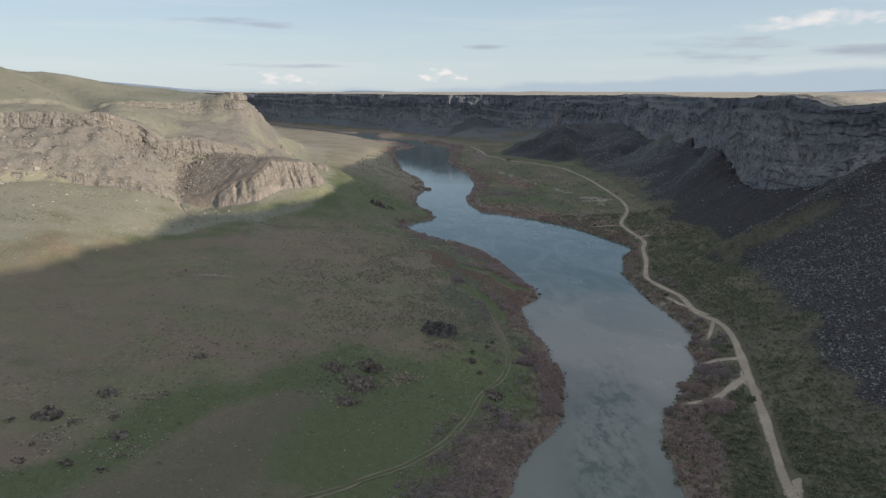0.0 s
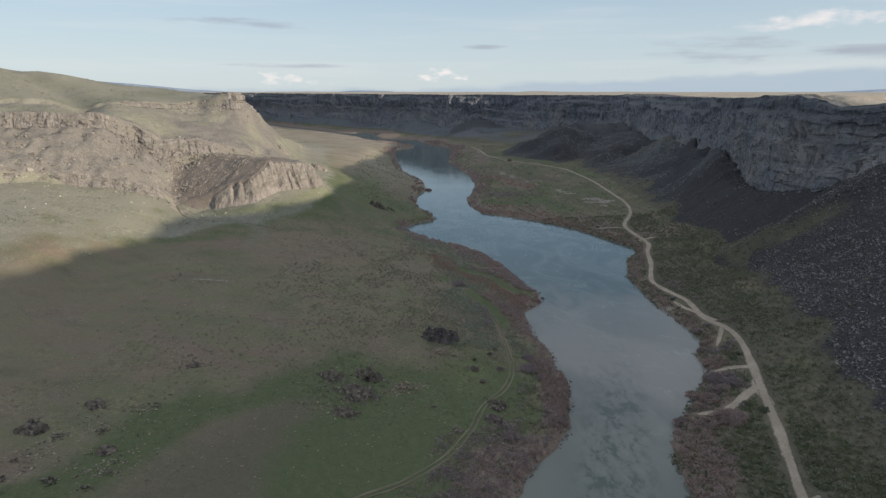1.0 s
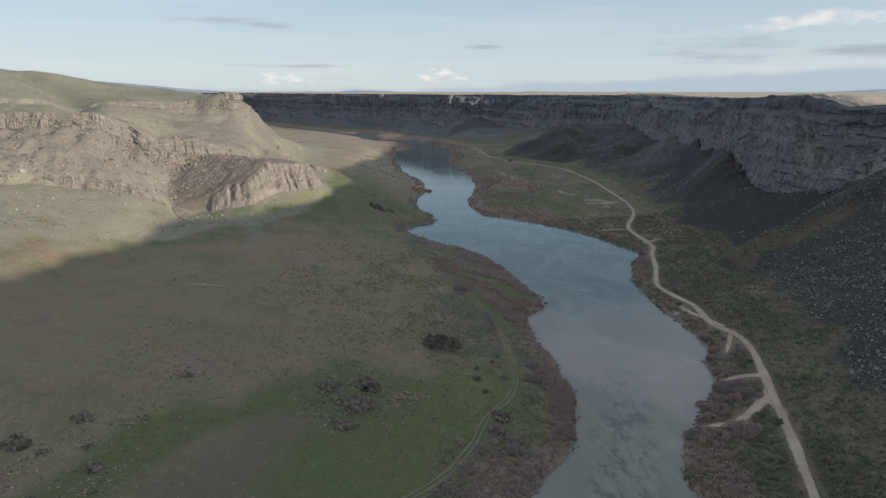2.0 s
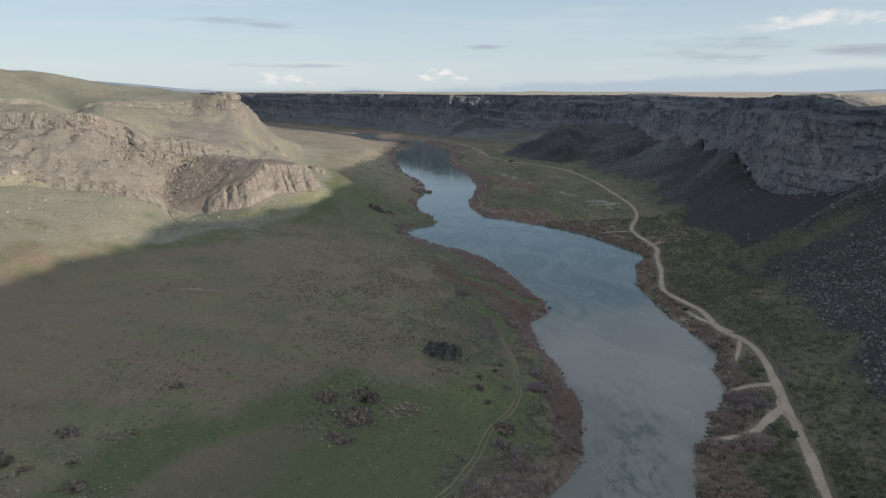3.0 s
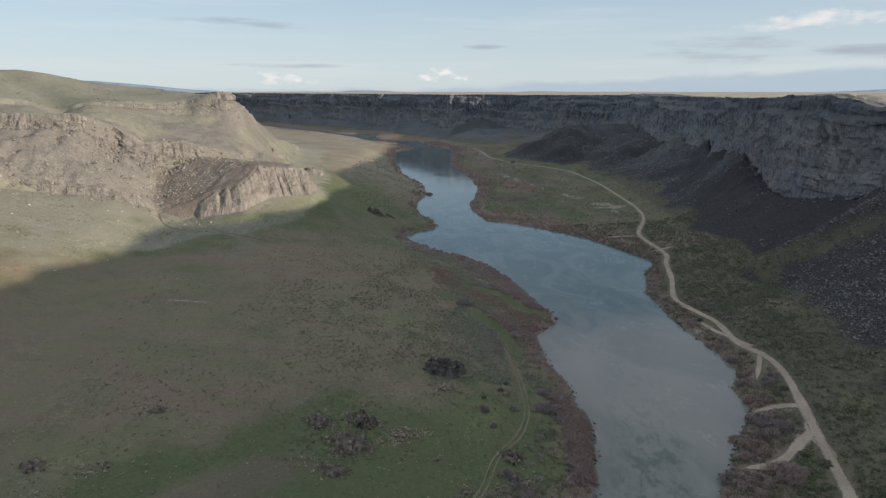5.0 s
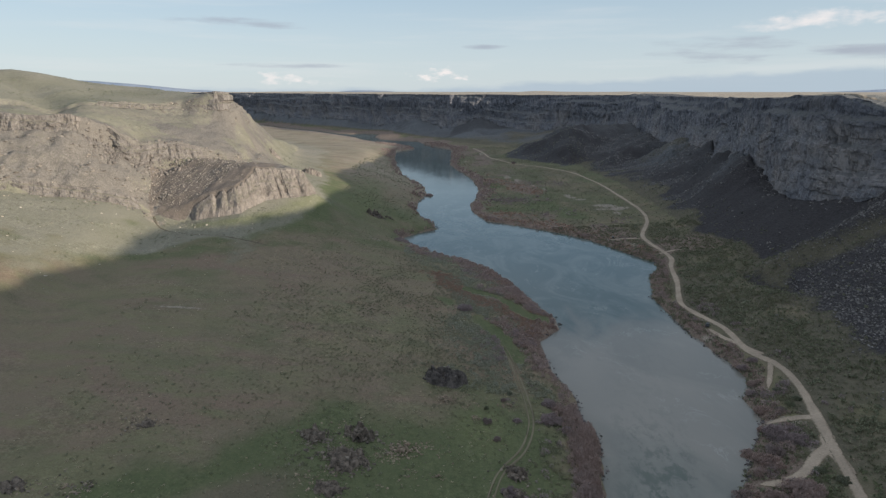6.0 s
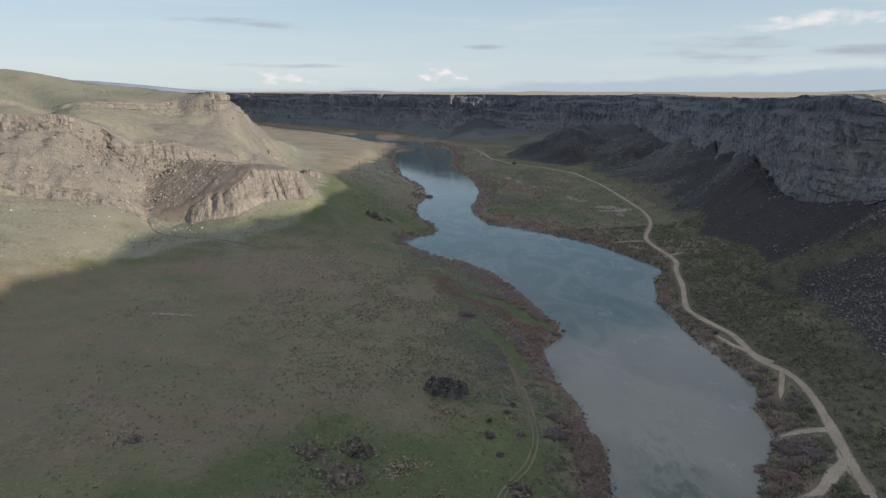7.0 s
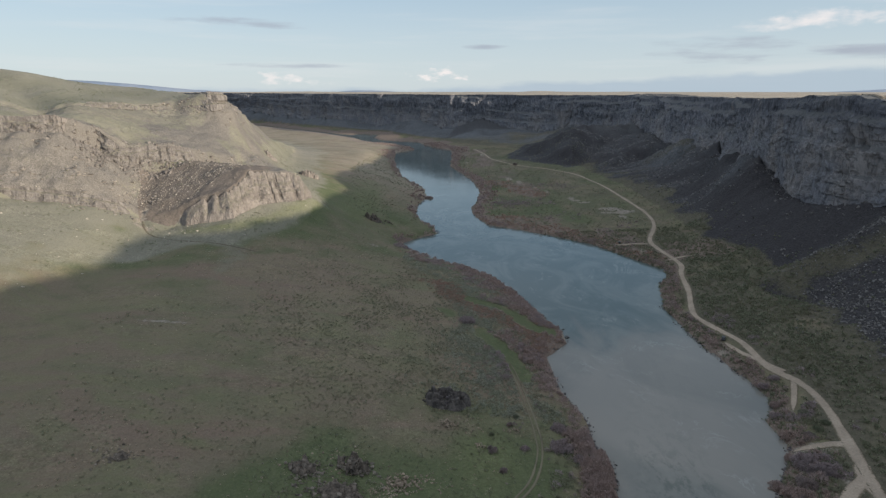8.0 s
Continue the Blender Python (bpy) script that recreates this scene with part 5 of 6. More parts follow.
joined("hill_rubble", STONE_ARRAYS, p, sizes(rng, len(p), 0.3, 1.5, 3.5), rng.uniform(0, 6.28, len(p)), DULL_ROCK, "weathered basalt rubble on the hillside", "rubble")

p, rng = scatter(56, 9000, -420, -200, 380, 520, lambda x, y, z, zone, shore: ((zone < -3.9) & (zone > -5.0)) * smooth(fbm(x / 13, y / 9, None, 3, 107), -0.05, 0.2) * 0.8)
joined("hill_boulders", ROCK_ARRAYS, p, sizes(rng, len(p), 0.8, 4.6, 2.5, (0.5, 0.9)), rng.uniform(0, 6.28, len(p)), DULL_ROCK, "half-buried weathered boulders on the rocky hillside", "boulders")
p, rng = scatter(57, 9000, 190, 280, 355, 420, lambda x, y, z, zone, shore: ((zone > 1.9) & (zone < 3)) * np.maximum(np.exp(-((near(x, y, CREST)[0] / 1.6) ** 2)), np.exp(-((near(x, y, [(205, 412, 0), (221, 408, 0), (232, 400, 0), (246, 386, 0), (258, 378, 0)])[0] / 1.8) ** 2))) * 0.6)
joined("crest_stones", ROCK_ARRAYS, p, sizes(rng, len(p), 0.5, 1.8), rng.uniform(0, 6.28, len(p)), BLACK_ROCK, "grey stones lining the crest of a talus fan", "stones")

# dark crags on the broken slope above the butte
p, rng = scatter(69, 16000, -262, -180, 460, 525, lambda x, y, z, zone, shore: np.exp(-((near(x, y, [(-252, 476, 0), (-240, 484, 0), (-226, 492, 0), (-208, 505, 0)])[0] / 8) ** 2)) * (0.15 + 0.75 * patch(x, y, 5, 135, -0.1, 0.2)))
joined("crags", ROCK_ARRAYS, p, sizes(rng, len(p), 0.5, 3.0, 2.4, (0.9, 2.0)), rng.uniform(0, 6.28, len(p)), CRAG_ROCK, "dark upright crags on the hillside", "crags")

# fallen blocks along the ledges
rng = np.random.default_rng(74)
blocks = []
for line, thick in ((L2[2:9], 3.0), (L3[2:14], 4.0), (L4[5:12], 2.5), (L3T[2:14], 1.5), (L4T[5:12], 1.5)):
    q = curve_points([c[:2] for c in line], 0.42)
    blocks.append(q + rng.normal(0, thick, q.shape) + (1.0, -2.0))
blocks = np.concatenate(blocks)
blocks = blocks[rng.random(len(blocks)) < 0.75 * patch(blocks[:, 0], blocks[:, 1], 11, 125, -0.15, 0.25)]
p = np.concatenate([blocks, land(blocks[:, 0], blocks[:, 1])[0][:, None]], 1)
joined("ledge_blocks", ROCK_ARRAYS, p, sizes(rng, len(p), 0.5, 3.6, 2.6, (0.6, 1.1)), rng.uniform(0, 6.28, len(p)), DULL_ROCK, "fallen basalt blocks below the sunlit ledges", "blocks")

# rows of pale stones across the brown top of the butte
rng = np.random.default_rng(54)
rows = []
for k in range(640):
    bx, by = rng.uniform(-222, -150), rng.uniform(448, 508)
    for j in range(rng.integers(2, 7)):
        rows.append((bx + j * 0.4 + rng.normal(0, 0.18), by + 1.45 * j + rng.normal(0, 0.3)))
rows = np.array(rows)
z, zone, shore = land(rows[:, 0], rows[:, 1])
on = (zone < -4.05) & (zone > -4.98) & (rows[:, 0] < -178 + 0.75 * (rows[:, 1] - 450) + 6 * value_noise(rows[:, 1] / 5, rows[:, 0] / 5))
p = np.stack([rows[on, 0], rows[on, 1], z[on]], 1)
joined("stone_rows", STONE_ARRAYS, p, sizes(rng, len(p), 0.5, 1.35), rng.uniform(0, 6.28, len(p)), TAN_ROCK, "rows of pale stones across a brown scree top", "stones")

# black stones along the water's edge
rng = np.random.default_rng(55)
spots = []
for line, side in ((LEFT_BANK, 1.0), (RIGHT_BANK, -1.0)):
    bank = curve_points([q for q in line if 40 < q[1] < 740], 0.45)
    spots.append(bank + np.stack([side * rng.normal(-0.5, 0.75, len(bank)), rng.normal(0, 0.6, len(bank))], 1))
spots = np.concatenate(spots)
spots = spots[rng.random(len(spots)) < 0.8 * smooth(fbm(spots[:, 0] / 11, spots[:, 1] / 11, None, 3, 79), -0.12, 0.2) * np.maximum(smooth(spots[:, 1], 560, 330), 0.9 * (spots[:, 0] < 0) * smooth(spots[:, 1], 640, 560))]
p = np.concatenate([spots, np.maximum(land(spots[:, 0], spots[:, 1])[0], 0.0)[:, None] + 0.1], 1)
joined("shore_stones", ROCK_ARRAYS, p, sizes(rng, len(p), 0.4, 1.7, 2.0), rng.uniform(0, 6.28, len(p)), LAVA_ROCK, "wet black stones along the water's edge", "stones")


p, rng = scatter(70, 15000, 0, 60, 110, 300, lambda x, y, z, zone, shore: (zone < -1) * (shore > 1) * smooth(shore, 26 + 10 * (y < 200), 6 + 12 * (y < 200)) * patch(x, y, 6, 115, -0.15, 0.2) * np.where(y < 200, 1.8, 0.3))
joined("bank_rubble", STONE_ARRAYS, p, sizes(rng, len(p), 0.25, 1.2, 2.4), rng.uniform(0, 6.28, len(p)), RUBBLE_ROCK, "pale grey-brown rubble on the brushy river bank", "rubble")

p, rng = scatter(58, 42000, -100, 40, 180, 345, lambda x, y, z, zone, shore: 0.9 * patch(x, y, 7, 109, 0.0, 0.2) *
                 (np.exp(-(((x + 33) / 15) ** 2 + ((y - 206) / 14) ** 2)) + np.exp(-(((x + 13) / 9) ** 2 + ((y - 213) / 7) ** 2)) + np.exp(-(((x - 2) / 9) ** 2 + ((y - 247) / 6) ** 2)) + np.exp(-(((x + 25) / 17) ** 2 + ((y - 293 - 0.2 * (x + 25)) / 4) ** 2)) + np.exp(-(((x + 72) / 8) ** 2 + ((y - 319) / 5) ** 2)) + np.exp(-(((x - 5) / 14) ** 2 + ((y - 272) / 3) ** 2))))
joined("pale_rubble", STONE_ARRAYS, p, sizes(rng, len(p), 0.35, 1.3, 1.8), rng.uniform(0, 6.28, len(p)), RUBBLE_ROCK, "pale broken stones in dry grass", "rubble")


p, rng = scatter(76, 9000, -60, 30, 180, 232, lambda x, y, z, zone, shore: 0.8 * patch(x, y, 5, 137, -0.05, 0.2) * (np.exp(-(((x + 33) / 12) ** 2 + ((y - 207) / 12) ** 2)) + 0.6 * np.exp(-(((x - 19) / 6) ** 2 + ((y - 203) / 9) ** 2))))
joined("meadow_rubble", ROCK_ARRAYS, p, sizes(rng, len(p), 0.4, 1.9, 2.4), rng.uniform(0, 6.28, len(p)), GREY_ROCK, "dark broken rocks strewn in the grass", "rubble")

SLOPE_ROCKS = [(-126, 164), (-114, 181), (-99, 159), (-106, 144), (-96, 143), (-94, 150), (-105, 168), (-114, 163), (-97, 184), (-118, 143), (-119, 151), (-98, 213), (-133, 161), (-112, 151), (-102, 151)]
p, rng = scatter(59, 30000, -150, -60, 132, 260, lambda x, y, z, zone, shore: 0.7 * patch(x, y, 9, 111, -0.05, 0.25) * (0.2 * np.exp(-(((x + 116) / 26) ** 2 + ((y - 160) / 26) ** 2)) + 1.5 * sum(np.exp(-(((x - a) / 5.5) ** 2 + ((y - b) / 4.5) ** 2)) for a, b in SLOPE_ROCKS)))
half = len(p) // 2
joined("slope_stones", STONE_ARRAYS, p[:half], sizes(rng, half, 0.35, 1.3, 1.8), rng.uniform(0, 6.28, half), RUBBLE_ROCK, "small pale stones on the grassy slope", "stones")
joined("slope_rocks", STONE_ARRAYS, p[half:], sizes(rng, len(p) - half, 0.3, 1.5, 3), rng.uniform(0, 6.28, len(p) - half), GREY_ROCK, "small dark rocks on the grassy slope", "stones")


def outcrop(x, y, wide, deep, tall, count, material_meshes, label, seed, turn=0.0, grain=1.0, spire=1.0):
    """A heap of angular rocks, each a part."""
    rng = random.Random(seed)
    z = float(land(np.array([x]), np.array([y]))[0][0])
    base = tagged(new("rock_outcrop"), label, "rock outcrop", "rock outcrops in the meadow")
    base.location = (x, y, z)
    c, s = math.cos(turn), math.sin(turn)
    for i in range(int(count * 2.6)):
        r, a = rng.random() ** 0.6, rng.uniform(0, 6.283)
        u, v = r * math.cos(a) * wide / 2, r * math.sin(a) * deep / 2
        px, py = u * c - v * s, u * s + v * c
        gz = float(land(np.array([x + px]), np.array([y + py]))[0][0]) - z
        size = grain * tall * (0.14 + 0.42 * rng.random() ** 1.8) * (1.25 - 0.6 * r)
        ob = new("rock", material_meshes[rng.randrange(len(material_meshes))])
        ob.parent = base
        ob.location = (px, py, gz + 0.2 * size + 0.55 * tall * max(0.0, 0.9 - r) * rng.random())
        ob.rotation_euler = (rng.uniform(-0.4, 0.4), rng.uniform(-0.4, 0.4), rng.uniform(0, 6.283))
        ob.scale = (size / spire * rng.uniform(0.8, 1.6), size / spire * rng.uniform(0.8, 1.3), size * spire * rng.uniform(0.9, 1.8))
    return base


dark_meshes, tan_meshes, lava_meshes = turned_rocks(GREY_ROCK), turned_rocks(RUBBLE_ROCK), turned_rocks(LAVA_ROCK)


def crag_mass(base, wide, deep, tall, seed, material, course=0.8, edge=0.35, rugged=1.1):
    """One craggy body of lava, cleft and stepped, sunk into the ground."""
    n = int(14 + 2.5 * wide)
    u, v = np.meshgrid(np.linspace(-1.15, 1.15, n), np.linspace(-1.15, 1.15, n))
    u, v = u.ravel(), v.ravel()
    x, y = u * wide / 2, v * deep / 2
    r = np.hypot(u, v) + edge * fbm(x / (0.24 * wide), y / (0.24 * wide), None, 3, seed)
    cleft = np.abs(value_noise(x / 2.1, y / 2.6, None, seed + 1))
    z = tall * smooth(r, 1.0, 0.7) * (0.55 + rugged * fbm(x / (0.22 * wide), y / (0.22 * wide), None, 4, seed + 2)) - 0.4 * tall * (1 - cleft) ** 5 + 0.17 * tall * value_noise(x / 0.9, y / 0.9, None, seed + 3)
    z = 0.45 * z + 0.55 * course * np.round(z / course)
    z = np.where(r < 1.02, z, -1.2)
    ground = land(base.location.x + x, base.location.y + y)[0] - base.location.z
    x, y = x + 0.3 * value_noise(x * 1.3, y * 1.3, z, seed + 4), y + 0.3 * value_noise(x * 1.3, y * 1.3, z, seed + 5)
    ob = new("crag", mesh_from("crag", np.stack([x, y, ground + z], 1), grid_faces(n, n), material, False))
    ob.parent = base


crag_mass(outcrop(-2.2, 261, 18, 13, 4.6, 60, lava_meshes, "large dark lava rock heap in the meadow", 1, grain=0.6), 17.5, 13.5, 6.2, 301, LAVA_BODY, rugged=0.5)
crag_mass(outcrop(-60, 546, 18, 10, 5.5, 40, lava_meshes, "jagged black lava outcrop near the river", 21, grain=0.7, spire=1.2), 14, 9, 6.5, 331, GREY_BODY, 0.7, 0.6, 0.6)
outcrop(-50, 553, 10, 7, 3.6, 26, dark_meshes, "low jagged lava rocks near the river", 22, grain=0.8, spire=1.3)
for x, y, w, d, h, n, lab, seed in ((-44, 216, 9, 7, 3.8, 34, "dark broken lava rocks in grass", 2), (-30, 220, 9, 8, 5.6, 40, "dark lava rock knob with brush", 3),
                                    (-32, 206, 13, 12, 3.8, 60, "dark broken lava rocks in grass", 4), (-34.5, 193, 9, 6, 3.0, 28, "dark broken lava rocks in grass", 5),
                                    (20, 208, 7, 7, 3.4, 36, "dark rocks beside the wheel track", 8), (18.5, 198, 7, 5, 2.4, 26, "dark rocks beside the wheel track", 9)):
    crag_mass(outcrop(x, y, 1.25 * w, 1.25 * d, 0.7 * h, n, dark_meshes, lab, seed), w, d, 0.68 * h, 310 + seed, GREY_BODY, 0.5, 0.9, 0.7)
for x, y, h, seed in ((-124, 165, 4.2, 10), (-114, 181, 3.4, 12), (-99, 159, 2.9, 13), (-95, 212, 2.5, 18)):
    crag_mass(outcrop(x, y, 2.2 * h, 1.7 * h, 0.75 * h, int(5 * h), dark_meshes, "dark rock mound on the grassy slope", seed), 2.1 * h, 1.6 * h, 0.62 * h, 310 + seed, GREY_BODY, 0.4, 0.5, 0.35)
for x, y, h, seed in ((-115, 163, 2.2, 11), (-106, 144, 2.4, 14), (-96, 143, 2.0, 15), (-133, 161, 2.0, 16), (-118, 143, 2.0, 17), (-97, 184, 2.0, 19), (-94, 150, 1.8, 20),
                      (-119, 151, 1.8, 23), (-105, 168, 1.8, 24)):
    outcrop(x, y, 2.3 * h, 1.8 * h, h, int(5.3 * h), dark_meshes, "small dark rocks on the slope", seed)
for x, y, w, d, h, n, lab, seed in ((-15, 214, 13, 10, 2.0, 80, "pale broken rubble in the meadow", 6), (-2, 246.5, 9, 8, 1.9, 55, "pale rubble below the dark rock heap", 7),
                                    (9, 236, 5, 3.5, 1.5, 16, "low pale rubble in green grass", 25), (-4, 203, 5, 3, 1.4, 14, "low pale rubble in green grass", 26),
                                    (-52, 467, 5, 4, 1.6, 10, "pale rock patch by the river flat", 29), (21, 247, 8, 4, 1.6, 26, "pale rubble beside the wheel track", 30),
                                    (128, 212, 3, 5, 1.2, 9, "pale gravel heap beside the road", 32)):
    outcrop(x, y, w, d, h, n, tan_meshes, lab, seed)


dull_meshes = turned_rocks(DULL_ROCK)
outcrop(76.5, 181, 3, 2, 1.6, 6, turned_rocks(TAN_ROCK), "pale rocks at the water's edge", 31)
crag_mass(outcrop(-134, 640, 22, 8, 4.0, 18, dull_meshes, "tan basalt outcrop on the sunlit slope", 27), 20, 9, 8.0, 337, BUTTE_ROCK, 1.2, 0.5, 0.5)
crag_mass(outcrop(-170, 640, 16, 14, 3.4, 22, dull_meshes, "long tan basalt outcrop on the sunlit slope", 28), 13, 13, 5.5, 338, BUTTE_ROCK, 1.2, 0.5, 0.5)


# ---- plants ----
def tuft(seed, leaves, wide, tall, length, upright):
    """A clump of small blades on a rough dome, about 1 m across before scaling."""
    rng = np.random.default_rng(seed)
    a, h = rng.uniform(0, 6.283, leaves), rng.random(leaves)
    lump = 1 + 0.35 * np.sin(a * 3 + seed) * (1 - h)
    r = 0.5 * wide * np.sqrt(1 - h**2 * 0.92) * rng.uniform(0.55, 1.0, leaves) * lump
    base = np.stack([r * np.cos(a), r * np.sin(a), h * tall * rng.uniform(0.6, 1.0, leaves)], 1)
    out = np.stack([np.cos(a), np.sin(a), 0 * a], 1) * (1 - upright) + np.array([0, 0, 1.0]) * (upright + 0.3) + rng.normal(0, 0.35, (leaves, 3))
    out /= np.linalg.norm(out, axis=1, keepdims=True)
    side = np.cross(out, rng.normal(0, 1, (leaves, 3)))
    side /= np.linalg.norm(side, axis=1, keepdims=True)
    w = length * (0.45 - 0.3 * upright)
    tri = np.stack([base - side * w, base + side * w, base + out * length * rng.uniform(0.7, 1.3, (leaves, 1))], 1)
    tri[..., 2] = np.maximum(tri[..., 2], -0.03)
    return tri.reshape(-1, 3).astype(np.float32), np.arange(leaves * 3).reshape(-1, 3)


SHRUBS = [tuft(i, 18, 1.0, 0.6, 0.42, 0.25) for i in range(8)]
BRUSH = [tuft(40 + i, 44, 1.0, 0.62, 0.24, 0.45) for i in range(8)]
SPRIGS = [tuft(60 + i, 11, 1.0, 0.6, 0.54, 0.25) for i in range(8)]
WANDS = [tuft(20 + i, 40, 1.0, 0.6, 0.46, 0.7) for i in range(8)]


def plants(name, seed, n, box, keep, shapes, lo, hi, material, label, category, flat=(0.8, 1.1), power=1.6):
    p, rng = scatter(seed, n, *box, keep)
    return joined(name, shapes, p, sizes(rng, len(p), lo, hi, power, flat), rng.uniform(0, 6.28, len(p)), material, label, category)


def clear(x, y):
    """Nought on the roads and tracks."""
    road = np.minimum(near(x, y, [(*q, 0) for q in ROAD])[0] / 3.4, near(x, y, [(*q, 0) for q in TRACK])[0] / 1.9)
    for line in BRANCHES:
        road = np.minimum(road, near(x, y, [(*q, 0) for q in line])[0] / 2.6)
    return (road > 1) & (lawn(x, y) < 0.5)


plants("sagebrush_flat", 60, 100000, (-150, 60, 115, 620), lambda x, y, z, zone, shore:
       ((zone < -1) & (zone > -3)) * clear(x, y) * (shore > 8) * (1 - 0.9 * np.exp(-(((x + 8) / 34) ** 4 + ((y - 185) / 42) ** 4))) * (1 - 0.92 * np.exp(-(((x + 55) / 42) ** 4 + ((y - 155) / 40) ** 4))) * (0.012 + 0.05 * smooth(x, -110, -60) + 2.5 * np.exp(-(((x + 30) / 15) ** 2 + ((y - 206) / 15) ** 2)) + 1.5 * np.exp(-(((x + 12) / 55) ** 2 + ((y - 330) / 85) ** 2)) * patch(x, y, 14, 81, -0.2, 0.2) + 0.10 * patch(x, y, 25, 83, 0, 0.3)),
       SPRIGS, 0.3, 0.9, BANK_SAGE, "grey-green sagebrush scattered over the dry flat", "sagebrush")
plants("sagebrush_stand", 71, 48000, (-30, 60, 255, 470), lambda x, y, z, zone, shore:
       (zone < -1) * clear(x, y) * (shore > 10) * smooth(shore + 16 * fbm(x / 18, y / 18, None, 3, 117), 60, 34) * (0.15 + 0.65 * patch(x, y, 9, 119, -0.2, 0.15)),
       SHRUBS, 0.5, 1.4, PALE_SAGE, "stand of pale grey-green sagebrush near the river", "sagebrush", (0.7, 1.0))
plants("bunchgrass", 74, 42000, (-140, 50, 140, 470), lambda x, y, z, zone, shore:
       ((zone < -1) & (zone > -3)) * clear(x, y) * (shore > 8) * (0.03 + 0.75 * np.exp(-(((x + 18) / 55) ** 2 + ((y - 320) / 75) ** 2)) * patch(x, y, 9, 127, 0.02, 0.24) + 0.35 * np.exp(-(((x + 105) / 30) ** 2 + ((y - 175) / 40) ** 2)) * patch(x, y, 8, 129, 0, 0.25)),
       SHRUBS, 0.3, 0.8, DRY_GRASS, "tufts of pale dry bunchgrass on the flat", "grass", (0.5, 0.8))
plants("bank_thicket", 75, 16000, (-25, 45, 100, 196), lambda x, y, z, zone, shore:
       (zone < -1) * clear(x, y) * (shore > 3) * smooth(shore + 12 * fbm(x / 14, y / 14, None, 3, 131), 36, 22) * smooth(y, 196, 184) * (0.2 + 0.6 * patch(x, y, 6, 133, -0.1, 0.2)),
       BRUSH, 0.6, 1.7, MAUVE, "dense purple-grey brush among stones on the bank", "brush", (0.5, 0.9))
plants("bank_twigs", 78, 14000, (-25, 45, 100, 200), lambda x, y, z, zone, shore:
       (zone < -1) * clear(x, y) * (shore > 3) * smooth(shore + 12 * fbm(x / 14, y / 14, None, 3, 131), 36, 22) * smooth(y, 200, 186) * (0.15 + 0.6 * patch(x, y, 5, 143, -0.1, 0.15)),
       SHRUBS, 0.5, 1.3, WILLOW, "pale pinkish twigs and stalks on the stony bank", "brush", (0.6, 1.1))
plants("sagebrush_bank", 61, 80000, (60, 240, 90, 560), lambda x, y, z, zone, shore:
       ((zone > 1) & (zone < 2.5)) * clear(x, y) * np.maximum(np.maximum(np.where(y < 410, smooth(up_slope(x, y), 8, -12), smooth(zone + 0.25 * fbm(x / 30, y / 30, None, 4, 41), 2.12, 1.95)), 0.04 * (zone < 2.5)), 0.35 * np.exp(-((near(x, y, FAN_GRASS)[0] / 9) ** 2)) * (x < 250)) * (0.3 + 0.5 * patch(x, y, 11, 85, -0.15, 0.2)),
       SPRIGS, 0.5, 1.7, OLIVE_SAGE, "dense grey-green sagebrush between road and scree", "sagebrush", (0.9, 1.3))
plants("green_scrub", 77, 9000, (74, 130, 90, 225), lambda x, y, z, zone, shore:
       (zone > 0) * clear(x, y) * smooth(shore + 7 * fbm(x / 15, y / 15, None, 3, 139), 14, 18) * smooth(y, 215, 196) * (0.35 + 0.5 * patch(x, y, 5, 141, -0.1, 0.2)),
       SHRUBS, 0.6, 1.7, GREEN_SCRUB, "low green scrub between the willows and the road", "scrub", (0.6, 1.0))
plants("sagebrush_far", 62, 40000, (-120, 260, 560, 1300), lambda x, y, z, zone, shore:
       ((np.abs(zone) > 1) & (np.abs(zone) < 2.2)) * clear(x, y) * (0.25 + 0.5 * patch(x, y, 30, 87, -0.1, 0.25)), SPRIGS, 0.6, 1.6, BANK_SAGE, "low brush on the far river flats", "sagebrush")
plants("hill_brush", 67, 40000, (-460, -60, 330, 760), lambda x, y, z, zone, shore:
       (zone < -2.6) * (0.04 + 0.3 * patch(x, y, 22, 103, 0.0, 0.3)), SPRIGS, 0.35, 1.0, SAGE, "small brush and bunchgrass on the sunlit hill", "brush")
plants("bank_willows", 63, 90000, (-70, 190, 110, 660), lambda x, y, z, zone, shore:
       (zone != 0) * (shore > 1.8) * clear(x, y) * smooth(shore + 6 * (zone < 0) * smooth(y, 430, 480) + 9 * fbm(x / 22, y / 22, None, 3, 89) - 4 * smooth(y, 212, 185) * (zone > 0) + 2 * (zone < 0) * smooth(y, 300, 270), 13, 7) * np.maximum(np.maximum(0.9 * smooth(y, 212, 185) * (zone > 0), 0.85 * (zone < 0) * smooth(y, 194, 204) * smooth(y, 250, 242)), 0.25 + 0.6 * patch(x, y, 13, 91, -0.2, 0.2)),
       BRUSH, 1.0, 2.8, WILLOW, "bare reddish willow brush along the river bank", "willow brush", (0.8, 1.4))
plants("tall_willows", 81, 5200, (30, 58, 192, 256), lambda x, y, z, zone, shore:
       (zone < -1) * (shore > 1.8) * smooth(shore + 4 * fbm(x / 12, y / 12, None, 3, 149), 11, 7) * smooth(y, 194, 204) * smooth(y, 254, 244) * 0.9,
       BRUSH, 1.2, 2.4, WILLOW, "tall bare pinkish willows lining the river bank", "willow brush", (1.2, 1.9))
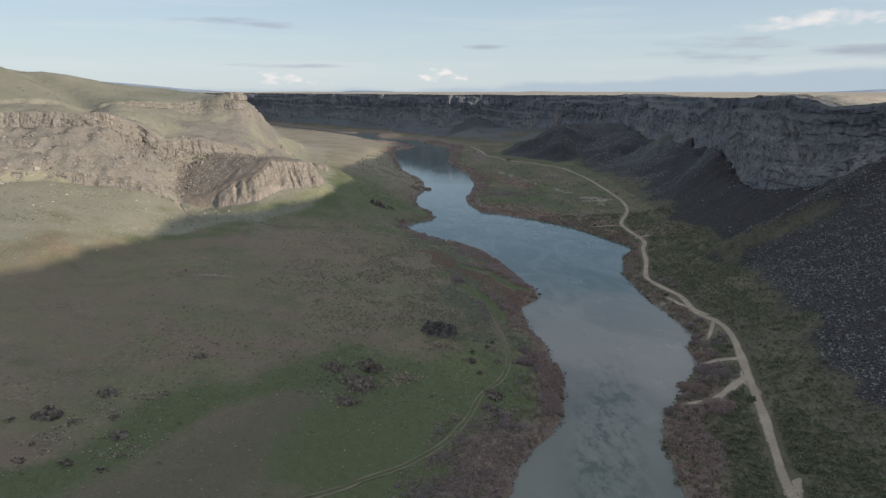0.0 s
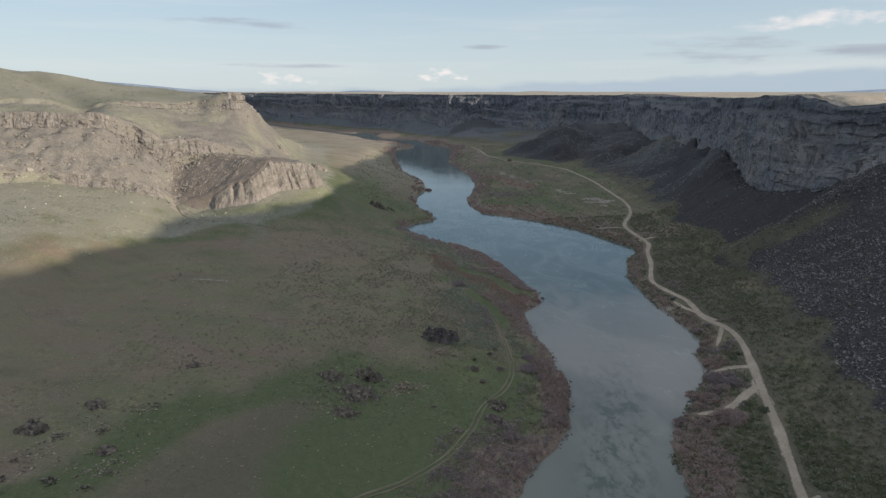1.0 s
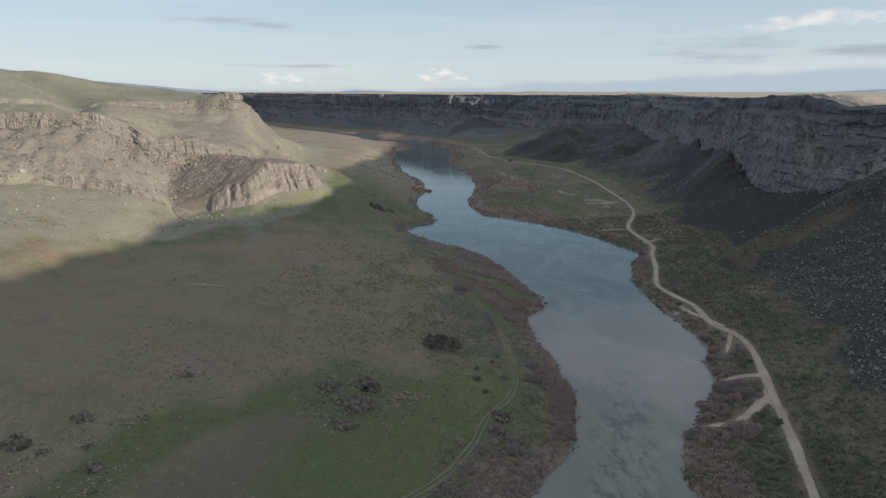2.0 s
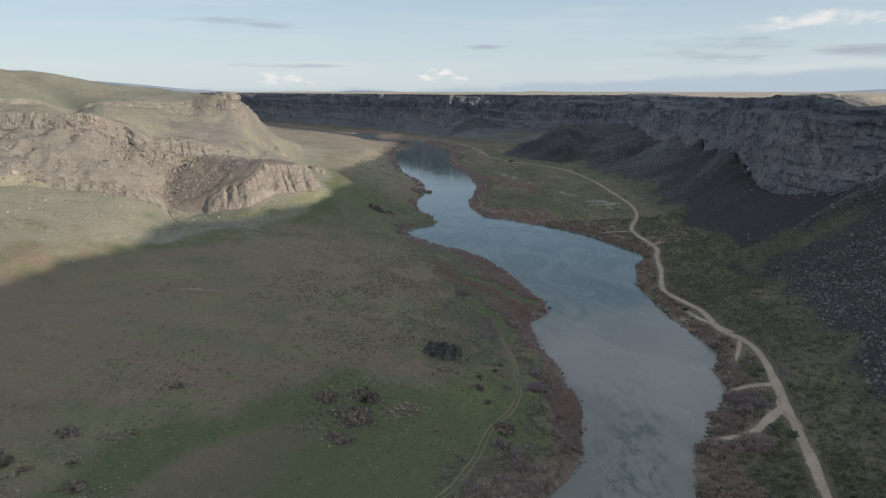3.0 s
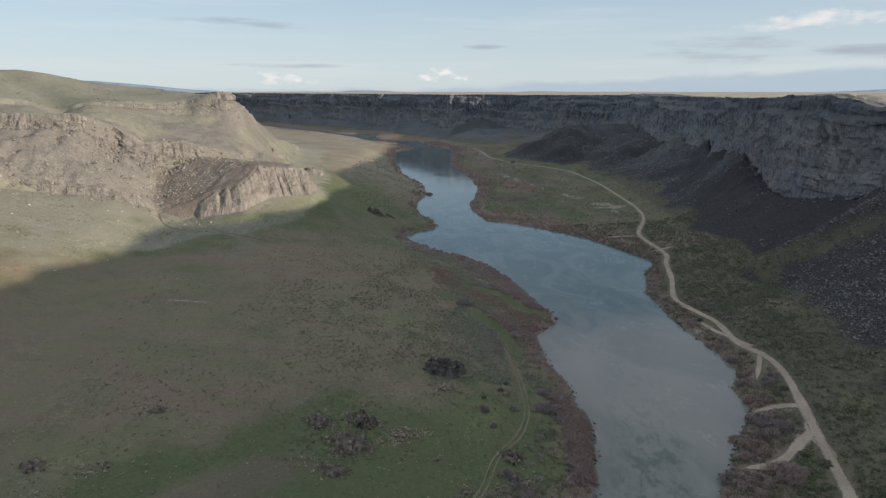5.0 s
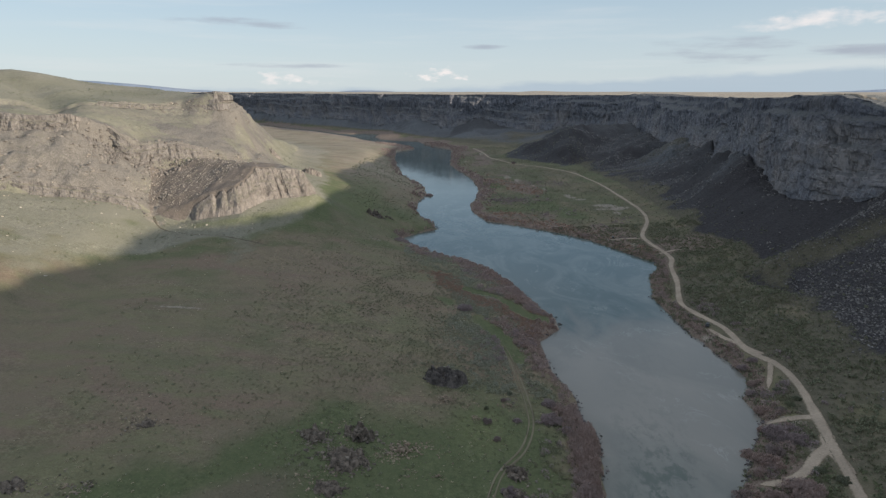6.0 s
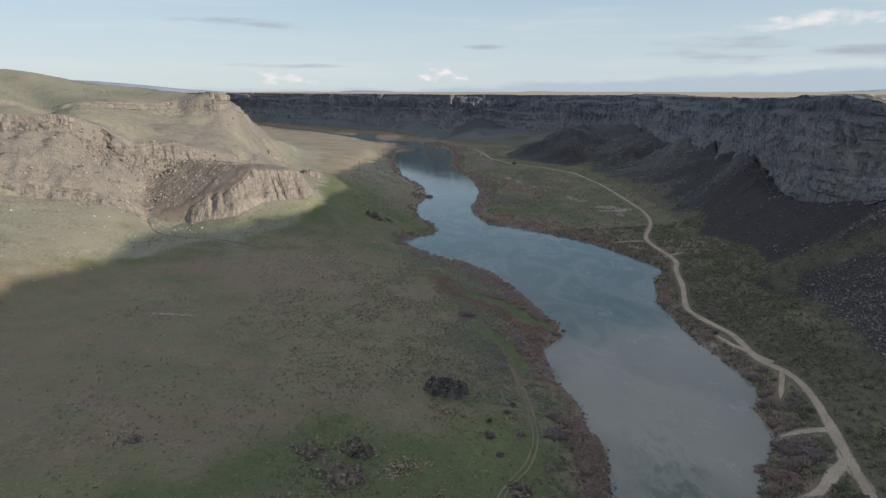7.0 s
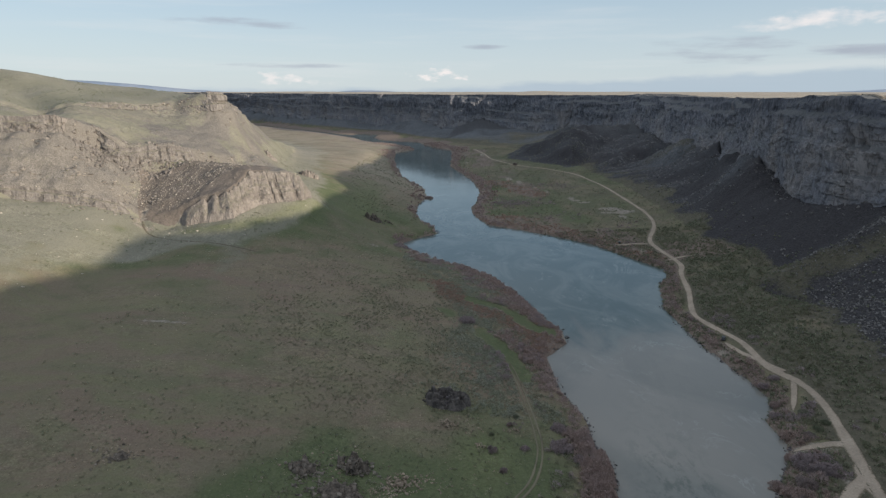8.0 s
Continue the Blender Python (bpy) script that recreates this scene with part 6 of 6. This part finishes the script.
plants("grey_brush", 66, 40000, (-40, 150, 110, 520), lambda x, y, z, zone, shore:
       (zone != 0) * (shore > 5) * clear(x, y) * smooth(shore + 14 * fbm(x / 20, y / 20, None, 3, 99), 32, 12) * patch(x, y, 12, 101, 0.05, 0.3) * np.where((zone < 0) & (y < 285) & (y > 195), 0.12, 0.8) * (1 - 0.95 * (zone > 0) * smooth(y, 214, 200)),
       BRUSH, 1.0, 3.2, MAUVE, "bare grey brush behind the river bank", "brush", (0.8, 1.2))
plants("grey_thicket", 68, 9000, (20, 200, 520, 820), lambda x, y, z, zone, shore:
       (zone > 1) * clear(x, y) * sum(k * np.exp(-(((x - a) / wx) ** 2 + ((y - b) / wy) ** 2)) for a, b, wx, wy, k in ((74, 688, 30, 15, 0.8), (40, 731, 10, 14, 0.6), (134, 790, 22, 20, 0.35), (138, 553, 12, 14, 0.3), (163, 574, 10, 12, 0.3), (110, 620, 26, 14, 0.2))),
       BRUSH, 1.4, 4.2, MAUVE, "wide grey thickets on the far flat", "thicket", (0.5, 0.9))
plants("flat_reeds", 79, 16000, (20, 170, 470, 860), lambda x, y, z, zone, shore:
       (zone > 0) * (shore > 2) * clear(x, y) * np.max([np.exp(-(((near(x, y, line)[0] + 9 * fbm(x / 30, y / 30, None, 4, 41)) / w) ** 2)) for line, w in zip(RUST_FLAT, (12, 12, 9))], 0) * (0.2 + 0.7 * patch(x, y, 10, 145, -0.15, 0.2)),
       SPRIGS, 1.0, 2.6, REED, "rust-brown reeds on the far river flat", "reeds", (0.6, 0.9))
plants("far_willows", 64, 20000, (-230, 180, 640, 1450), lambda x, y, z, zone, shore:
       (zone != 0) * (shore > 1.0) * smooth(shore - 14 * smooth(y, 1180, 1260) + 9 * (zone < 0) * smooth(y, 1150, 1000) + 16 * fbm(x / 30, y / 30, None, 3, 93), 26, 8) * 0.8,
       WANDS, 1.6, 3.6, WILLOW, "bare reddish brush along the far river bank", "willow brush", (0.8, 1.2))
plants("island_brush", 72, 7000, (-30, 62, 280, 480), lambda x, y, z, zone, shore:
       (zone < -1) * clear(x, y) * (shore > 3) * smooth(shore + 12 * fbm(x / 18, y / 18, None, 3, 95), 34, 18) * patch(x, y, 8, 121, -0.02, 0.16) * 0.7 * (1 - np.exp(-((near(x, y, RUST)[0] / 7) ** 2))),
       BRUSH, 1.8, 5.0, WILLOW, "rounded leafless willow bushes on the river flat", "willow brush", (0.55, 0.8))
plants("bank_grass", 73, 14000, (-5, 60, 120, 300), lambda x, y, z, zone, shore:
       (zone < -1) * clear(x, y) * (shore > 5) * smooth(shore, 30, 12) * (0.1 + 0.6 * patch(x, y, 5, 123, 0.0, 0.25)),
       SHRUBS, 0.4, 1.3, BANK_SAGE, "low brush and bunchgrass on the river bank", "brush")
plants("reeds", 65, 26000, (-40, 62, 300, 480), lambda x, y, z, zone, shore:
       (zone < -1) * clear(x, y) * (shore > 1.5) * np.maximum(1.2 * np.exp(-(((near(x, y, RUST)[0] + 4 * fbm(x / 9, y / 9, None, 3, 97)) / 5.5) ** 2)), 0.3 * smooth(shore + 12 * fbm(x / 18, y / 18, None, 3, 95), 26, 10) * patch(x, y, 12, 98, -0.05, 0.15)),
       BRUSH, 0.9, 2.0, REED, "rust-coloured reeds on the river flat", "reeds", (0.6, 0.9))


def bush(x, y, wide, tall, material, label, seed):
    """A round leafless bush: stems from one foot and a dense haze of twigs."""
    rng = np.random.default_rng(seed)
    z = float(land(np.array([x]), np.array([y]))[0][0])
    base = tagged(new("bush"), label, "bush", "round bushes by the river")
    base.location = (x, y, z)
    twigs, faces = [], []
    for k in range(max(9, int(wide * 5))):
        a, r = rng.uniform(0, 6.283), 0.42 * wide * math.sqrt(rng.random())
        p, f = tuft(seed * 31 + k, 90, 1.0, 0.75, 0.24, 0.6)
        s = (0.8 + 0.17 * wide) * rng.uniform(0.7, 1.2)
        twigs.append(p * (s, s, tall * rng.uniform(0.7, 1.1) * (1.05 - 1.1 * (r / wide) ** 2 * 2)) + (r * math.cos(a), r * math.sin(a), 0.05))
        faces.append(f + k * len(p))
    ob = new("crown", mesh_from("crown", np.concatenate(twigs), np.concatenate(faces), material, False))
    ob.parent = base
    bm = bmesh.new()
    for k in range(7):
        a = rng.uniform(0, 6.283)
        m = Matrix.Rotation(rng.uniform(0.2, 0.7), 4, Vector((math.cos(a), math.sin(a), 0))) @ Matrix.Translation((0, 0, tall * 0.35))
        bmesh.ops.create_cone(bm, segments=5, radius1=0.07, radius2=0.02, depth=tall * 0.7, matrix=m)
    me = bpy.data.meshes.new("stem")
    bm.to_mesh(me)
    bm.free()
    me.materials.append(GREY_TWIG)
    ob = new("stem", me)
    ob.parent = base
    return base


PURPLE, REDDISH, OLIVE = "leafless purple-grey bush by the river", "leafless reddish willow bush on the river bank", "low grey-green bush beside the gravel road"
for i, (x, y, w, h, mat, lab) in enumerate((
        (37.5, 252, 6.3, 2.4, MAUVE, PURPLE), (36.5, 240, 9, 2.8, MAUVE, PURPLE), (41.5, 234, 5, 2.2, MAUVE, PURPLE), (8.5, 340, 9, 3.2, MAUVE, "round purple-grey bush on the river flat"),
        (20.5, 250, 2.6, 1.8, GREY_TWIG, "small leafless bush in the meadow"), (12.7, 234, 3.4, 2.2, GREY_TWIG, "small leafless bush in the meadow"),
        (23.7, 237, 3.2, 1.3, MAUVE, "small leafless bush in the meadow"), (15.4, 224, 2.6, 1.6, GREY_TWIG, "small leafless bush in the meadow"),
        (23, 256, 2.0, 1.6, SAGE, "small dark bush in the meadow"), (13, 243, 1.8, 1.4, SAGE, "small dark bush in the meadow"), (17, 199, 5, 2.2, MAUVE, "leafless purple-grey bush by the wheel track"),
        (114.6, 232, 10, 3.8, MAUVE, "broad leafless purple bush by the gravel spur"), (119, 227.5, 8, 3.2, MAUVE, "broad leafless purple bush by the gravel spur"),
        (113.5, 238, 5, 2.6, WILLOW, REDDISH), (101, 224, 7, 3.2, WILLOW, REDDISH), (108, 222, 7, 3.0, GREY_TWIG, PURPLE), (104, 215.5, 8, 3.2, WILLOW, REDDISH), (102, 218.5, 6, 2.8, WILLOW, REDDISH),
        (98, 211, 5, 2.4, WILLOW, REDDISH), (105.5, 200, 13, 3.6, WILLOW, "broad reddish willow thicket below the gravel spur"), (96, 198, 8, 3.0, WILLOW, REDDISH), (88, 201, 7, 2.8, GREY_TWIG, PURPLE),
        (118.5, 203, 4.5, 2.0, SAGE, OLIVE), (115, 209, 4, 1.8, SAGE, OLIVE), (121, 262, 5, 2.6, MAUVE, PURPLE), (118, 250, 4.4, 2.4, WILLOW, REDDISH), (129, 286, 5, 2.4, MAUVE, PURPLE), (135, 290, 4.5, 2.0, MAUVE, PURPLE),
        (126, 272, 4.5, 2.4, WILLOW, REDDISH), (131.5, 262, 4.5, 1.8, SAGE, OLIVE), (129.5, 251, 4, 1.6, SAGE, OLIVE), (134, 254, 3.6, 1.6, SAGE, OLIVE), (125, 248, 4, 1.8, GREY_TWIG, PURPLE),
        (-20, 735, 12, 5, WILLOW, "reddish thicket on the far bank"), (112, 1010, 7, 5, GREY_TWIG, "dark bush by the far road"))):
    bush(x, y, w, h, mat, lab, 300 + i)


# ---- parked cars ----
def car_part(name, bm, material, parent):
    bmesh.ops.recalc_face_normals(bm, faces=bm.faces)
    me = bpy.data.meshes.new(name)
    bm.to_mesh(me)
    bm.free()
    me.materials.append(material)
    ob = new(name, me)
    ob.parent = parent
    return ob


def block(bm, x0, x1, y0, y1, z0, z1, inset=0.0):
    """A box whose top is drawn in on all sides."""
    v = [bm.verts.new(c) for c in ((x0, y0, z0), (x1, y0, z0), (x1, y1, z0), (x0, y1, z0),
                                   (x0 + inset, y0 + inset, z1), (x1 - inset, y0 + inset, z1), (x1 - inset, y1 - inset, z1), (x0 + inset, y1 - inset, z1))]
    for f in ((3, 2, 1, 0), (4, 5, 6, 7), (0, 1, 5, 4), (1, 2, 6, 5), (2, 3, 7, 6), (3, 0, 4, 7)):
        bm.faces.new([v[i] for i in f])


def car(x, y, turn, paint, label):
    z = float(land(np.array([x]), np.array([y]))[0][0])
    base = tagged(new("parked_car"), label, "car", "cars parked by the river")
    base.location, base.rotation_euler = (x, y, z + 0.1), (0, 0, radians(turn))
    bm = bmesh.new()
    block(bm, -2.3, 2.3, -0.92, 0.92, 0.35, 0.72, 0.02)
    block(bm, -2.25, 2.25, -0.9, 0.9, 0.72, 1.02, 0.1)
    bmesh.ops.bevel(bm, geom=bm.edges, offset=0.04, segments=1, affect="EDGES")
    car_part("body", bm, paint, base)
    bm = bmesh.new()
    block(bm, -1.95, 0.95, -0.8, 0.8, 1.02, 1.55, 0.22)
    car_part("window_band", bm, CAR_GLASS, base)
    bm = bmesh.new()
    block(bm, -1.73, 0.73, -0.6, 0.6, 1.55, 1.62, 0.05)
    car_part("roof", bm, paint, base)
    for sx in (-1.4, 1.45):
        for sy in (-0.85, 0.85):
            bm = bmesh.new()
            bmesh.ops.create_cone(bm, cap_ends=True, segments=16, radius1=0.36, radius2=0.36, depth=0.24, matrix=Matrix.Translation((sx, sy, 0.26)) @ Matrix.Rotation(math.pi / 2, 4, "X"))
            wheel = car_part("wheel", bm, TYRE, base)
            bm = bmesh.new()
            bmesh.ops.create_cone(bm, cap_ends=True, segments=12, radius1=0.21, radius2=0.19, depth=0.26, matrix=Matrix.Translation((sx, sy, 0.26)) @ Matrix.Rotation(math.pi / 2, 4, "X"))
            car_part("rim", bm, RIM_METAL, wheel)
    return base


car(133, 331, 60, DARK_PAINT, "dark car parked on a gravel turnout")
car(137, 519, 75, DARK_PAINT, "dark car parked on the river bank")
